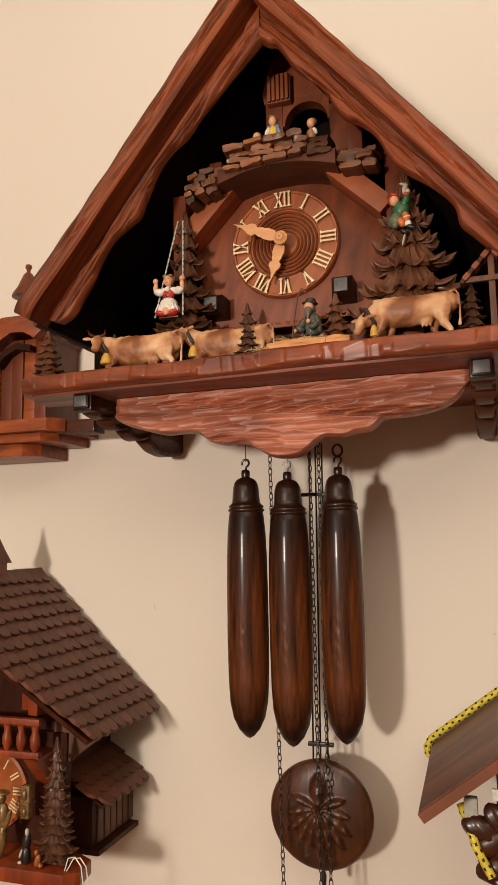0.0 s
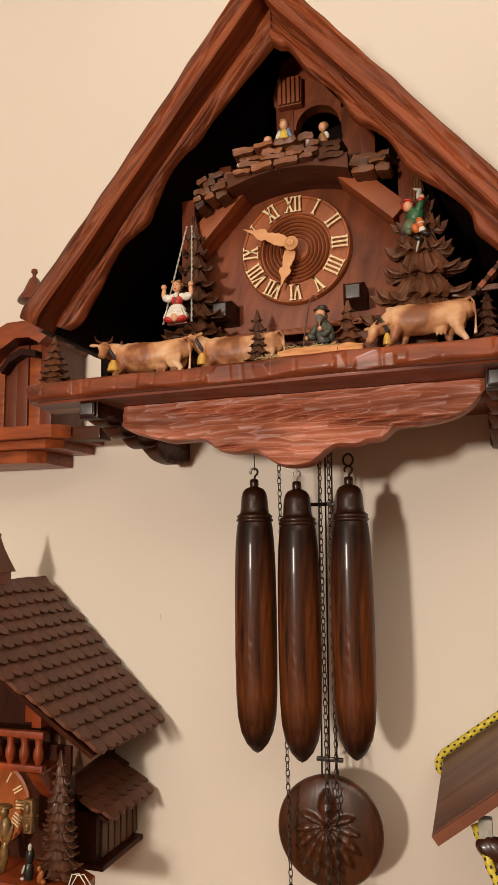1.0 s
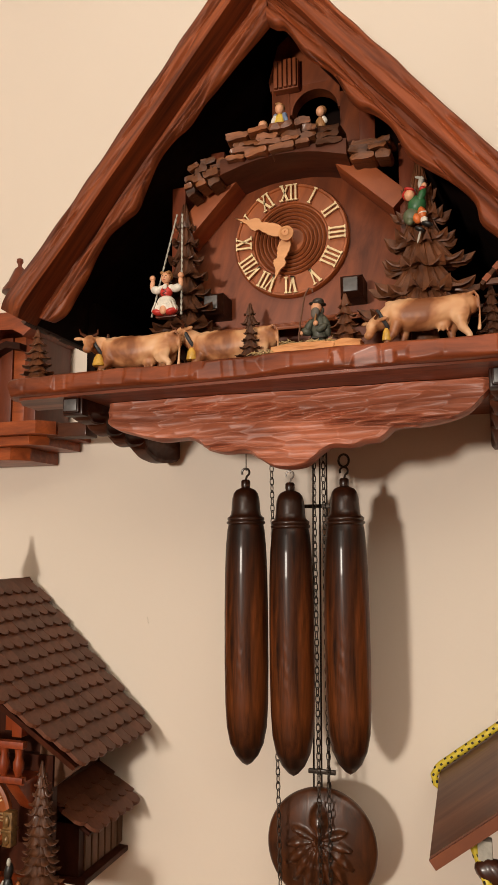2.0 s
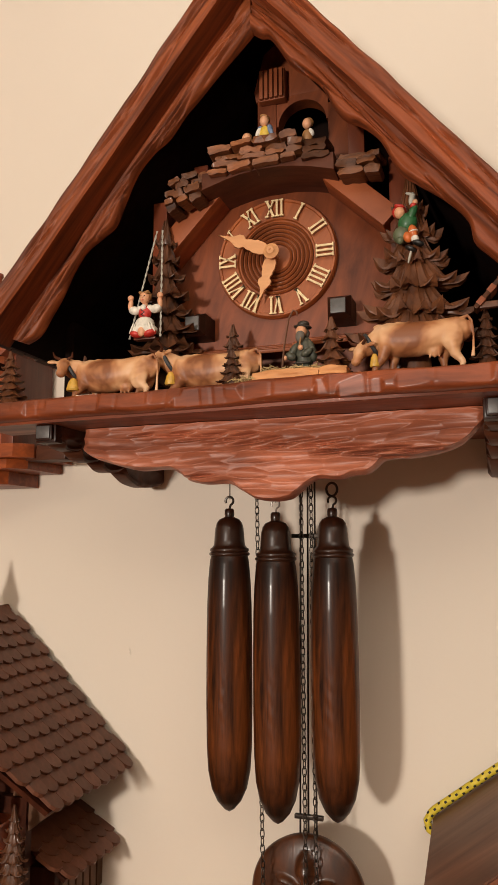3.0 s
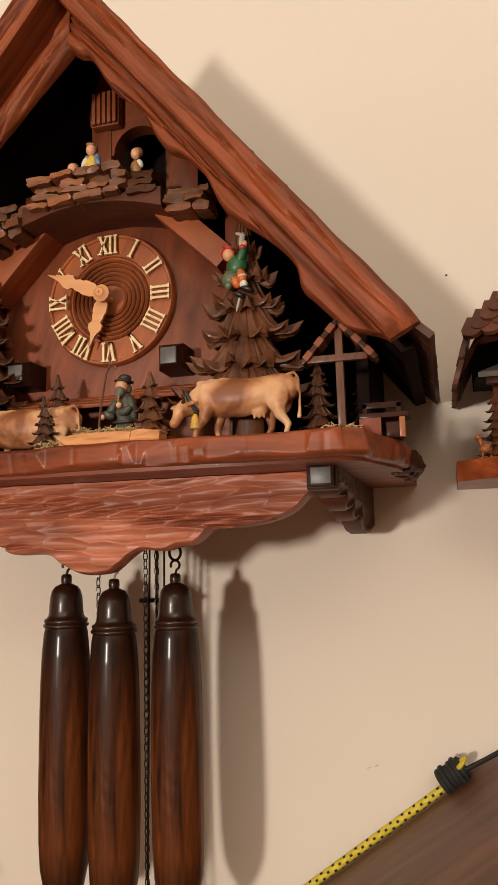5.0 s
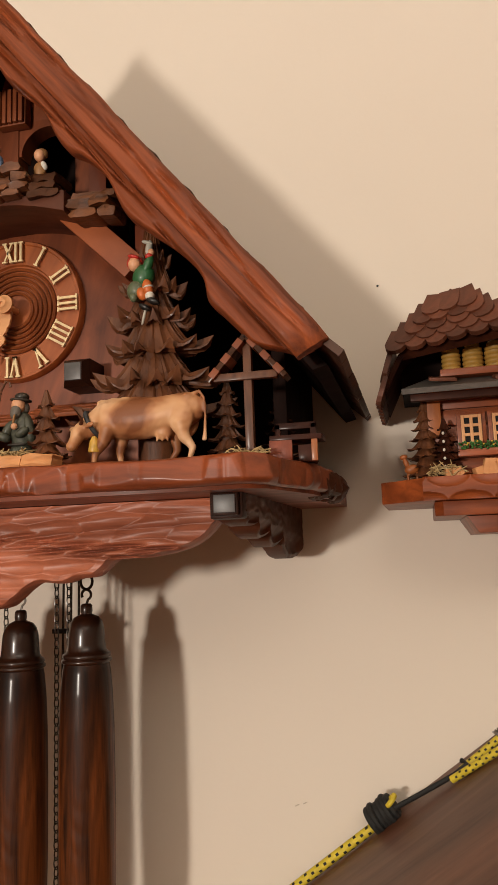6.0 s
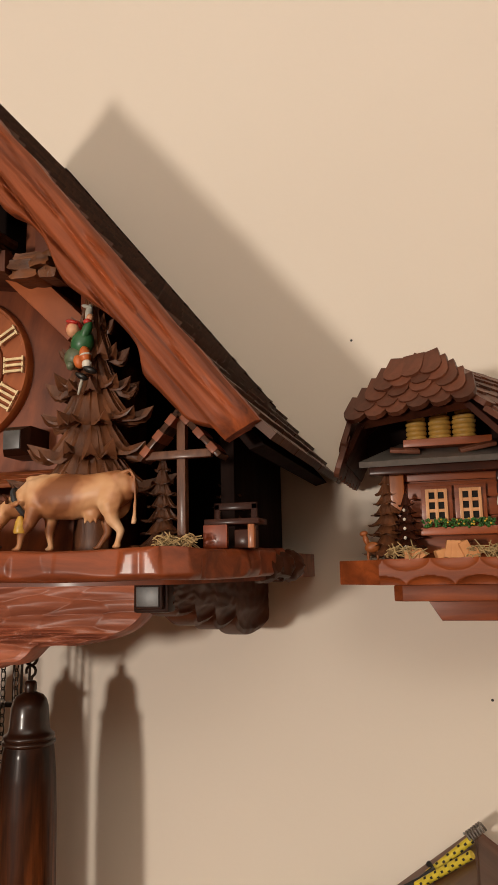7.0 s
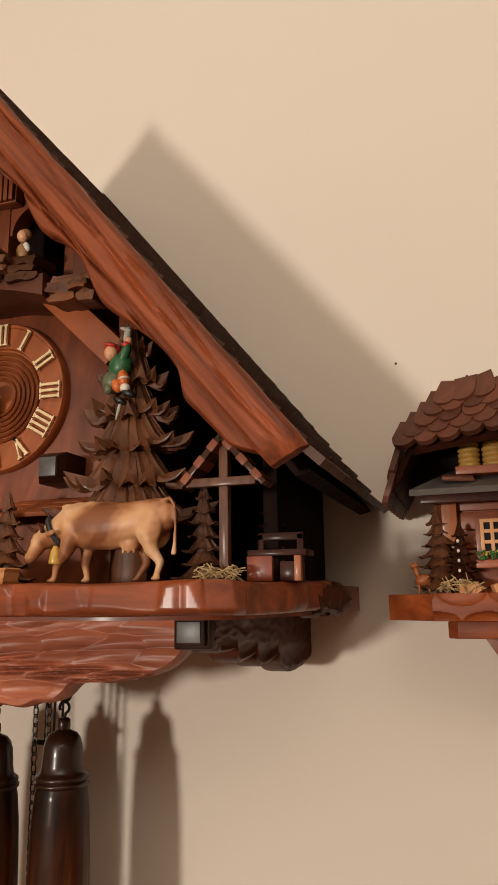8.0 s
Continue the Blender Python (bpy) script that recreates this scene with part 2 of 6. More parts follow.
def solid(name, bm, mat, at, label, category, group="", kind="", smooth=38):
    """A top-level thing that is one mesh, given in world coordinates, with its origin at a place."""
    bmesh.ops.translate(bm, vec=-Vector(at), verts=bm.verts)
    ob = new(name, as_mesh(name, bm, mat, smooth))
    ob.location = at
    return tagged(ob, label, category, group, kind)


def thing(name, at, label, category, group="", kind=""):
    ob = new(name)
    ob.location = at
    ob.empty_display_size = 0.02
    return tagged(ob, label, category, group, kind)


def mark(bm, before, slot):
    for f in bm.faces:
        if f.index < 0 or f.index >= before:
            f.material_index = slot


def box(bm, x0, x1, y0, y1, z0, z1, bevel=0.0, m=None, slot=0):
    vs = [bm.verts.new((x, y, z)) for z in (z0, z1) for y in (y0, y1) for x in (x0, x1)]
    fs = [bm.faces.new([vs[i] for i in q]) for q in ((0, 2, 3, 1), (4, 5, 7, 6), (0, 1, 5, 4), (2, 6, 7, 3), (0, 4, 6, 2), (1, 3, 7, 5))]
    for f in fs:
        f.material_index = slot
    if bevel:
        es = list({e for f in fs for e in f.edges})
        got = bmesh.ops.bevel(bm, geom=es, offset=bevel, segments=2, profile=0.6, affect="EDGES")
        vs = list({v for f in got["faces"] for v in f.verts} | {v for v in vs if v.is_valid})
        for f in got["faces"]:
            f.material_index = slot
    if m is not None:
        bmesh.ops.transform(bm, matrix=m, verts=vs)
    return vs


def lathe(bm, profile, centre, segs=24, slot=0, m=None):
    """Turned form: rows of (radius, height) spun round a vertical axis."""
    rings, vs = [], []
    for r, z in profile:
        if r < 1e-6:
            ring = [bm.verts.new((0, 0, z))] * segs
        else:
            ring = [bm.verts.new((r * math.cos(2 * math.pi * i / segs), r * math.sin(2 * math.pi * i / segs), z)) for i in range(segs)]
        rings.append(ring)
        vs += list(dict.fromkeys(ring))
    for a, b in zip(rings, rings[1:]):
        for i in range(segs):
            j = (i + 1) % segs
            q = list(dict.fromkeys((a[i], a[j], b[j], b[i])))
            if len(q) > 2:
                bm.faces.new(q).material_index = slot
    for ring in (rings[0], rings[-1]):
        if len(set(ring)) > 2:
            bm.faces.new(ring).material_index = slot
    mm = Matrix.Translation(centre) @ (m if m is not None else Matrix())
    bmesh.ops.transform(bm, matrix=mm, verts=vs)
    return vs


def blob(bm, centre, radii, slot=0, turn=(0, 0, 0), u=14, v=9):
    got = bmesh.ops.create_uvsphere(bm, u_segments=u, v_segments=v, radius=1.0)
    m = Matrix.Translation(centre) @ pose(0, 0, 0, *turn) @ Matrix.Diagonal((*radii, 1))
    bmesh.ops.transform(bm, matrix=m, verts=got["verts"])
    for f in {f for w in got["verts"] for f in w.link_faces}:
        f.material_index = slot


def tube(bm, pts, r, segs=8, slot=0, closed=False):
    """A round bar through points; r is one radius or one for each point."""
    pts = [Vector(p) for p in pts]
    n = len(pts)
    rs = r if isinstance(r, (list, tuple)) else [r] * n
    rings, ref = [], None
    for i, p in enumerate(pts):
        a = pts[(i - 1) % n] if closed or i else p
        b = pts[(i + 1) % n] if closed or i < n - 1 else p
        d = (b - a).normalized()
        if ref is None:
            ref = d.orthogonal().normalized()
        ref = (ref - d * ref.dot(d)).normalized()
        side = d.cross(ref)
        rings.append([bm.verts.new(p + rs[i] * (math.cos(2 * math.pi * k / segs) * ref + math.sin(2 * math.pi * k / segs) * side)) for k in range(segs)])
    pairs = list(zip(rings, rings[1:])) + ([(rings[-1], rings[0])] if closed else [])
    for a, b in pairs:
        for k in range(segs):
            j = (k + 1) % segs
            bm.faces.new((a[k], a[j], b[j], b[k])).material_index = slot
    if not closed:
        bm.faces.new(rings[0]).material_index = slot
        bm.faces.new(rings[-1]).material_index = slot


def prism(bm, outline, y0, y1, bevel=0.0, slot=0, axis="y"):
    """An outline in x, z (or y, z for axis x; x, y for axis z) given thickness."""
    def at(a, b, c):
        return {"y": (a, c, b), "x": (c, a, b), "z": (a, b, c)}[axis]
    lo = [bm.verts.new(at(a, b, y0)) for a, b in outline]
    hi = [bm.verts.new(at(a, b, y1)) for a, b in outline]
    n = len(outline)
    fs = [bm.faces.new(lo), bm.faces.new(hi[::-1])]
    fs += [bm.faces.new((lo[i], hi[i], hi[(i + 1) % n], lo[(i + 1) % n])) for i in range(n)]
    for f in fs:
        f.material_index = slot
    if bevel:
        es = list({e for f in fs[:2] for e in f.edges})
        got = bmesh.ops.bevel(bm, geom=es, offset=bevel, segments=2, profile=0.6, affect="EDGES")
        for f in got["faces"]:
            f.material_index = slot
    return lo + hi


def shell(bm, nu, nv, front, back):
    """A closed slab between two surfaces front(u, v) and back(u, v), u and v from 0 to 1."""
    grids = []
    for fn in (front, back):
        grids.append([[bm.verts.new(fn(i / nu, j / nv)) for j in range(nv + 1)] for i in range(nu + 1)])
    f, b = grids
    for i in range(nu):
        for j in range(nv):
            bm.faces.new((f[i][j], f[i + 1][j], f[i + 1][j + 1], f[i][j + 1]))
            bm.faces.new((b[i][j], b[i][j + 1], b[i + 1][j + 1], b[i + 1][j]))
    rim = [(i, 0) for i in range(nu)] + [(nu, j) for j in range(nv)] + [(i, nv) for i in range(nu, 0, -1)] + [(0, j) for j in range(nv, 0, -1)]
    for (i, j), (k, l) in zip(rim, rim[1:] + rim[:1]):
        bm.faces.new((f[i][j], b[i][j], b[k][l], f[k][l]))


def lerp_table(rows, x):
    """Smooth reading of a short table of (x, value)."""
    if x <= rows[0][0]:
        return rows[0][1]
    for (a, p), (b, q) in zip(rows, rows[1:]):
        if x <= b:
            t = (x - a) / (b - a)
            return p + (q - p) * t * t * (3 - 2 * t)
    return rows[-1][1]


def curve_table(rows, x):
    """Rounded reading of a short table of (x, value), with no steps at its rows."""
    if x <= rows[0][0]:
        return rows[0][1]
    for i in range(len(rows) - 1):
        (a, p), (b, q) = rows[i], rows[i + 1]
        if x <= b:
            o, r = rows[max(0, i - 1)], rows[min(len(rows) - 1, i + 2)]
            t, d = (x - a) / (b - a), b - a
            m0 = (q - o[1]) / (b - o[0]) * d
            m1 = (r[1] - p) / (r[0] - a) * d
            return (2 * t ** 3 - 3 * t * t + 1) * p + (t ** 3 - 2 * t * t + t) * m0 + (3 * t * t - 2 * t ** 3) * q + (t ** 3 - t * t) * m1
    return rows[-1][1]


def make_scoops(seed, x0, x1, z0, z1, dx, dz):
    """Long shallow gouge scoops set in uneven rows."""
    rnd = random.Random(seed)
    rows = []
    for j in range(int((z1 - z0) / dz) + 1):
        row, x = [], x0 - rnd.uniform(0, dx)
        while x < x1 + dx:
            row.append((x, z0 + j * dz + rnd.uniform(-0.3, 0.3) * dz, dx * rnd.uniform(0.75, 1.25), dz * rnd.uniform(0.75, 1.1), rnd.uniform(-0.06, 0.12), rnd.uniform(0.6, 1.2)))
            x += dx * rnd.uniform(0.7, 1.25)
        rows.append(row)
    return [c for row in rows for c in row]


def scoop_depth(scoops, x, z):
    """How deep the deepest scoop bites; concave, steeper at the upper lip, and neighbours meet in ridges."""
    best = 0.0
    for cx, cz, rx, rz, tilt, deep in scoops:
        a = (x - cx) / rx
        if -1 < a < 1:
            b = (z - cz - tilt * (x - cx) + 0.22 * rz * a * a) / rz
            if -1 < b < 1:
                best = max(best, deep * (1 - a * a - (b * b if b < 0 else abs(b) ** 1.5)))
    return best


def gouges(s, w, seed):
    """Long carved lines that run along a board; sharp grooves where they bite."""
    n = noise.noise(Vector((s * 9 + seed, w * 95, seed)))
    m = noise.noise(Vector((s * 22, w * 240, seed + 7)))
    return 0.0034 * n + 0.0010 * m


def make_strokes(seed, count, run, w0, w1, depth, wide=(0.0014, 0.0027), tilt=(-0.10, 0.06)):
    rnd = random.Random(seed)
    return [(rnd.uniform(0.01, run), rnd.uniform(w0, w1), rnd.uniform(0.025, 0.085), rnd.uniform(*tilt), rnd.uniform(0.5, 1.0) * depth, rnd.uniform(*wide)) for _ in range(count)]


def stroke_depth(strokes, s, w):
    """Depth of short knife strokes that run nearly along the board."""
    best = 0.0
    for s0, w0, ln, tilt, depth, wide in strokes:
        q = (s - s0) / ln
        if -0.5 < q < 0.5:
            k = (w - w0 - tilt * (s - s0)) / wide
            if -2.5 < k < 2.5:
                best = max(best, depth * (1 - 4 * q * q) * math.exp(-k * k))
    return best


CX = 0.012          # middle of the big clock

# ---------------------------------------------------------------- the room
def room():
    # south, west and east walls are unseen; their taupe darkens reflections
    for name, dims in (("wall_north", (-2.6, 2.6, 0.0, 0.12, 0, 2.7)), ("wall_south", (-2.6, 2.6, -3.72, -3.6, 0, 2.7)),
                       ("wall_west", (-2.72, -2.6, -3.6, 0.0, 0, 2.7)), ("wall_east", (2.6, 2.72, -3.6, 0.0, 0, 2.7))):
        bm = bmesh.new()
        box(bm, *dims)
        north = name == "wall_north"
        solid(name, bm, M["wall" if north else "taupe"], (dims[0], dims[2], 0), "warm off-white painted plaster wall" if north else "unseen taupe room wall, added to darken reflections", "wall", kind="structure", smooth=0)
    bm = bmesh.new()
    box(bm, -2.72, 2.72, -3.72, 0.12, -0.1, 0.0)
    solid("floor", bm, M["floor"], (0, 0, 0), "brown wooden floor of the room", "floor", kind="structure", smooth=0)
    # unseen ceiling, white so that it bounces the uplight
    bm = bmesh.new()
    box(bm, -2.72, 2.72, -3.72, 0.12, 2.7, 2.8)
    solid("ceiling", bm, M["white"], (0, 0, 2.7), "unseen plain white ceiling, added to bounce the fill light", "ceiling", kind="structure", smooth=0)
    for x, z, r in ((0.289, 1.859, 0.0011), (0.385, 1.560, 0.0011)):
        bm = bmesh.new()
        blob(bm, (x, -0.0003, z), (r, 0.0008, r), u=8, v=6)
        solid("nail_hole", bm, M["black"], (x, 0, z), "tiny dark nail hole in the wall", "nail hole")
    for x, z, tilt in ((-0.217, 1.429, 70), (-0.2165, 1.425, 65)):
        bm = bmesh.new()
        blob(bm, (x, -0.0002, z), (0.0022, 0.0005, 0.0004), turn=(0, tilt, 0), u=8, v=6)
        solid("scuff", bm, M["scuff"], (x, 0, z), "faint short scuff on the wall paint", "scuff")
    for x in (0.193, 0.2):
        bm = bmesh.new()
        blob(bm, (x, -0.0002, 1.402 + (x - 0.193) * 0.3), (0.0024, 0.0004, 0.0005), turn=(0, -25, 0), u=8, v=6)
        solid("scuff", bm, M["scuff"], (x, 0, 1.402), "faint short scuff on the wall paint", "scuff")


room()

# ---------------------------------------------------------------- the big cuckoo clock
APEX, RUN, PITCH = 2.079, 0.427, radians(51.2)
clock = thing("cuckoo_clock", (CX, 0, 1.655), "large red-brown carved wooden chalet cuckoo clock hanging on the wall", "cuckoo clock")


def on_slope(side, s, w, y):
    """s metres down the roof from the ridge, w metres inwards from its upper face."""
    c, n = math.cos(PITCH), math.sin(PITCH)
    return (0.0095 + side * (s * c - w * n), y, APEX - s * n - w * c)


def mitre(side, w):
    """Where a line w under the roof's face meets the upright joint of both boards."""
    return (w * math.sin(PITCH) - side * 0.0030) / math.cos(PITCH)


def gable_board(side):
    """Outer barge board along the roof edge: narrow, hand-cut."""
    bm = bmesh.new()
    seed = 3.1 if side > 0 else 8.4
    cuts = make_strokes(int(seed * 10), 26, RUN, 0.012 if side > 0 else 0.002, 0.023 if side > 0 else 0.013, 0.0034, (0.0009, 0.0018))
    top = 0.0085 if side > 0 else -0.0015

    def at(u, v, y, cut):
        w = top + v * 0.0220 + 0.0018 * noise.noise(Vector((u * 12, seed, v * 2))) * max(0.0, 1 - 2 * v) + 0.0006 * noise.noise(Vector((u * 9, seed, 5))) * max(0.0, 2 * v - 1)
        s0 = mitre(side, w)
        s = s0 + u * (RUN - (0.004 if side > 0 else 0.0) - s0 - 0.004 * v)
        end = max(0.0, (u - 0.955) / 0.045)
        x, _, z = on_slope(side, s, w, 0)
        yy = y
        if cut:
            yy = y - 0.6 * gouges(s, w, seed) + stroke_depth(cuts, s, w) + 0.006 * end * end + 0.003 * max(0.0, 1 - v / 0.12) + 0.002 * max(0.0, (v - 0.9) / 0.1)
        return (x, yy, z)
    shell(bm, 230, 32, lambda u, v: at(u, v, -0.252, True), lambda u, v: at(u, v, -0.214 if side < 0 else -0.236, False))
    part("gable_board", bm, M["gable_r" if side > 0 else "gable_l"], clock, "hand-carved barge board with wavy tool marks")


LOWER = {-1: [(0, 0.048), (0.06, 0.043), (0.101, 0.0385), (0.133, 0.036), (0.15, 0.034), (0.175, 0.0345), (0.198, 0.029), (0.222, 0.028), (0.25, 0.0355), (0.268, 0.0405), (0.283, 0.037), (0.305, 0.0305), (0.328, 0.0318), (0.352, 0.037),
              (0.376, 0.0395), (0.398, 0.041), (0.416, 0.03), (0.432, 0.02)],
         1: [(0.0, 0.055), (0.055, 0.047), (0.072, 0.0416), (0.102, 0.0458), (0.142, 0.0411), (0.166, 0.047), (0.181, 0.0475), (0.201, 0.0417), (0.222, 0.040), (0.252, 0.0475), (0.273, 0.0445), (0.303, 0.0384), (0.327, 0.0382), (0.344, 0.0463),
             (0.361, 0.0455), (0.376, 0.0445), (0.389, 0.043), (0.406, 0.029), (0.432, 0.020)]}


def inner_board(side):
    """Wide carved board set back behind the edge, with a wavy lower edge."""
    bm = bmesh.new()
    seed = 12.7 if side > 0 else 21.9
    cuts = make_strokes(int(seed * 10), 52, RUN, 0.016, 0.042, 0.0044, (0.0009, 0.0018))

    def at(u, v, y, cut):
        s_guess = 0.045 * (1 - u) + u * (RUN - 0.018)
        top = 0.018 if side > 0 else 0.010
        w = top + v * (curve_table(LOWER[side], s_guess) - top)
        s0 = mitre(side, w)
        s1 = RUN - 0.010 - 0.35 * max(0.0, w - 0.012)
        s = s0 + u * (s1 - s0)
        x, _, z = on_slope(side, s, w, 0)
        yy = y
        if cut:
            yy = y - 0.6 * gouges(s, w, seed) + stroke_depth(cuts, s, w) + 0.005 * (max(0.0, v - 0.88) / 0.12) ** 2
        return (x, yy, z)
    shell(bm, 250, 52, lambda u, v: at(u, v, -0.2225, True), lambda u, v: at(u, v, -0.212, False))
    part("carved_board", bm, M["gable_r" if side > 0 else "gable_l"], clock, "carved inner gable board with rippled lower edge")


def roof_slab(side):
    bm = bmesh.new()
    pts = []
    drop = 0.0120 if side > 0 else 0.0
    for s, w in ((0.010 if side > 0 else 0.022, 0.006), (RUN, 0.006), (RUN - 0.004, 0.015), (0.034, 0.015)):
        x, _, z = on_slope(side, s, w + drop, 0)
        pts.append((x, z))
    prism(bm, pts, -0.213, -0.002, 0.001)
    # near-black colour paints the shade under the roof
    return part("roof_slope", bm, M["case"], clock, "underside of the wooden roof, coloured near-black as shade")


def shingle_mesh(name, width, length, thick, mat, round_end=True):
    """A single shake: flat board, butt end rounded, lying along -y with its head at the origin."""
    bm = bmesh.new()
    h = width / 2 * 0.96
    out = [(-h, 0), (h, 0), (h, -length * 0.72)]
    if round_end:
        out += [(h * 0.75, -length * 0.9), (h * 0.3, -length), (-h * 0.3, -length), (-h * 0.75, -length * 0.9)]
    else:
        out += [(h, -length), (-h, -length)]
    out += [(-h, -length * 0.72)]
    prism(bm, out, 0, thick, axis="z")
    return as_mesh(name, bm, mat, 0)


def shingled(parent, mesh, corner, along, down, rows, cols, pitch, width, keep=None, tilt=4.0, loose=1.0):
    """Lay courses of shingles: corner is the top start, along and down are unit vectors in the roof's plane."""
    along, down = Vector(along).normalized(), Vector(down).normalized()
    up = along.cross(-down).normalized()
    rot = Matrix((along, -down, up)).transposed().to_4x4()
    base = origin(parent)
    rnd = random.Random(len(mesh.name) * 31 + rows)
    for r in range(rows):
        for c in range(cols + 1):
            a = (c + (0.5 if r % 2 else 0.0)) * width
            if a > cols * width + width * 0.3:
                continue
            if keep and not keep(a, r * pitch):
                continue
            p = Vector(corner) + along * (a + rnd.uniform(-0.04, 0.04) * width) + down * (r * pitch + rnd.uniform(-0.06, 0.06) * pitch * loose) + up * 0.0006
            ob = new("shingle", mesh)
            ob.matrix_basis = Matrix.Translation(p - base) @ rot @ pose(0, 0, 0, -tilt + rnd.uniform(-1, 1) * loose, rnd.uniform(-1.2, 1.2) * loose, rnd.uniform(-1.5, 1.5) * loose)
            ob.parent = parent


def big_roof():
    slopes = {side: roof_slab(side) for side in (-1, 1)}
    for side in (-1, 1):
        gable_board(side)
        inner_board(side)
    return slopes


BIG_ROOF = big_roof()


def case_work():
    # rear board and side walls of the hollow case, coloured near-black as shade
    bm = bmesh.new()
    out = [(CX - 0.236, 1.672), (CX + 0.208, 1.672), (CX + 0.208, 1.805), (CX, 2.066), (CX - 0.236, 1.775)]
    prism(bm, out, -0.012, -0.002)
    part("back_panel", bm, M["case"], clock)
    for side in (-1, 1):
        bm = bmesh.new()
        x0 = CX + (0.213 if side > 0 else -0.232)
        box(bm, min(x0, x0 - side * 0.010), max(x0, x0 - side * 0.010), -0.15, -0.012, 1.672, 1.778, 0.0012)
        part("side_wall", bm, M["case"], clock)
    # thick front board that carries the dial
    bm = bmesh.new()
    out = [(-0.098, 1.6725), (0.122, 1.6725), (0.122, 1.815), (0.118, 1.838), (0.068, 1.884), (-0.046, 1.884), (-0.094, 1.838), (-0.098, 1.815)]
    prism(bm, out, -0.146, -0.06, 0.0015)
    part("dial_panel", bm, M["panel"], clock, "cloudy walnut panel behind the dial")
    # upper storey with two arched openings, built from piers and an arch board
    bm = bmesh.new()
    edge = [(0.0090, 1.981), (0.0090, 1.951)]
    edge += [(0.0345 - 0.0235 * math.cos(math.pi * i / 18), 1.951 + 0.0235 * math.sin(math.pi * i / 18)) for i in range(19)]
    edge += [(0.0600, 1.951), (0.0600, 1.981)]
    prism(bm, edge, -0.150, -0.135)
    part("arch_board", bm, M["panel"], clock)
    for x0, x1, z1 in ((-0.010, 0.0090, 1.981), (0.0600, 0.080, 1.966)):
        bm = bmesh.new()
        box(bm, x0, x1, -0.1515, -0.135, 1.885, z1, 0.001)
        part("arch_pier", bm, M["panel"], clock)
    bm = bmesh.new()
    prism(bm, [(-0.012, 1.981), (0.074, 1.981), (0.046, 2.012), (0.016, 2.046), (-0.004, 2.03), (-0.014, 1.992)], -0.150, -0.135, 0.001)
    part("gable_panel", bm, M["panel"], clock)
    # near-black sheet that paints the shade behind the arches
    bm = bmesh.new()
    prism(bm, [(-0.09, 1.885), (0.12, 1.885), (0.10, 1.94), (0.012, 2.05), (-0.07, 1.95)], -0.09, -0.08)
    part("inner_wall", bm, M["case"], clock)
    # slatted shutter under the ridge
    bm = bmesh.new()
    box(bm, -0.006, 0.020, -0.160, -0.150, 1.974, 2.006, 0.001)
    shutter = part("shutter", bm, M["brace"], clock, "small slatted shutter under the ridge")
    for i in range(5):
        bm = bmesh.new()
        x = -0.0045 + i * 0.0049
        box(bm, x, x + 0.0036, -0.1635, -0.160, 1.975, 2.0045, 0.0008)
        part("slat", bm, M["brace"], shutter)
    # uprights either side of the dial panel and upper posts
    for x, z0, z1, y in ((-0.107, 1.69, 1.885, -0.165), (0.1245, 1.69, 1.892, -0.168), (0.090, 1.86, 1.935, -0.175), (-0.070, 1.86, 1.925, -0.150)):
        bm = bmesh.new()
        box(bm, x - 0.0075, x + 0.0075, y, -0.13, z0, z1, 0.0015)
        part("post", bm, M["post"], clock)
    # slanting braces under the log balcony
    for side, a, b in ((-1, (-0.046, 1.884), (-0.100, 1.828)), (1, (0.066, 1.884), (0.119, 1.832))):
        bm = bmesh.new()
        d = Vector((b[0] - a[0], 0, b[1] - a[1]))
        n = Vector((-d.z, 0, d.x)).normalized() * 0.010 * (1 if side > 0 else -1)
        p = [Vector((a[0], 0, a[1])) + n, Vector((a[0], 0, a[1])) - n, Vector((b[0], 0, b[1])) - n, Vector((b[0], 0, b[1])) + n]
        prism(bm, [(q.x, q.z) for q in p], -0.176, -0.142, 0.0015)
        part("brace", bm, M["brace"], clock, "slanting brace of reddish wood")
    # arched soffit and floor of the balcony
    bm = bmesh.new()
    arc = [(CX + x, 1.872 + 0.012 * (1 - (x / 0.062) ** 2)) for x in [0.062 - 0.0124 * i for i in range(11)]]
    prism(bm, [(CX - 0.062, 1.889), (CX + 0.062, 1.889)] + arc, -0.198, -0.146, 0.0008)
    part("balcony_floor", bm, M["soffit"], clock)
    # square beam ends that stand out of the panel, with a chamfered dark face
    for x, z in ((0.071, 1.7565), (-0.0665, 1.754)):
        bm = bmesh.new()
        rows = [(0.0105, -0.146), (0.0105, -0.171), (0.0070, -0.1775)]
        rings = [[bm.verts.new((x + i * h, y, z + k * h)) for i, k in ((-1, -1), (1, -1), (1, 1), (-1, 1))] for h, y in rows]
        for a, b in zip(rings, rings[1:]):
            for i in range(4):
                bm.faces.new((a[i], a[(i + 1) % 4], b[(i + 1) % 4], b[i]))
        bm.faces.new(rings[0])
        bm.faces.new(rings[-1])
        end = part("beam_end", bm, M["cap"], clock, "dark chamfered beam end", smooth=0)
        # thin plate added to carry the painted sheen
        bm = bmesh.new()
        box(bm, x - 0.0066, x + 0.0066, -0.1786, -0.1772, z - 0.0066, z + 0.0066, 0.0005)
        part("end_face", bm, M["capface"], end, "square varnished face, greyed to paint its sheen")
    # sloping ledge boards below the panel
    for x0, x1, z in ((-0.10, 0.045, 1.722), (0.030, 0.122, 1.726)):
        bm = bmesh.new()
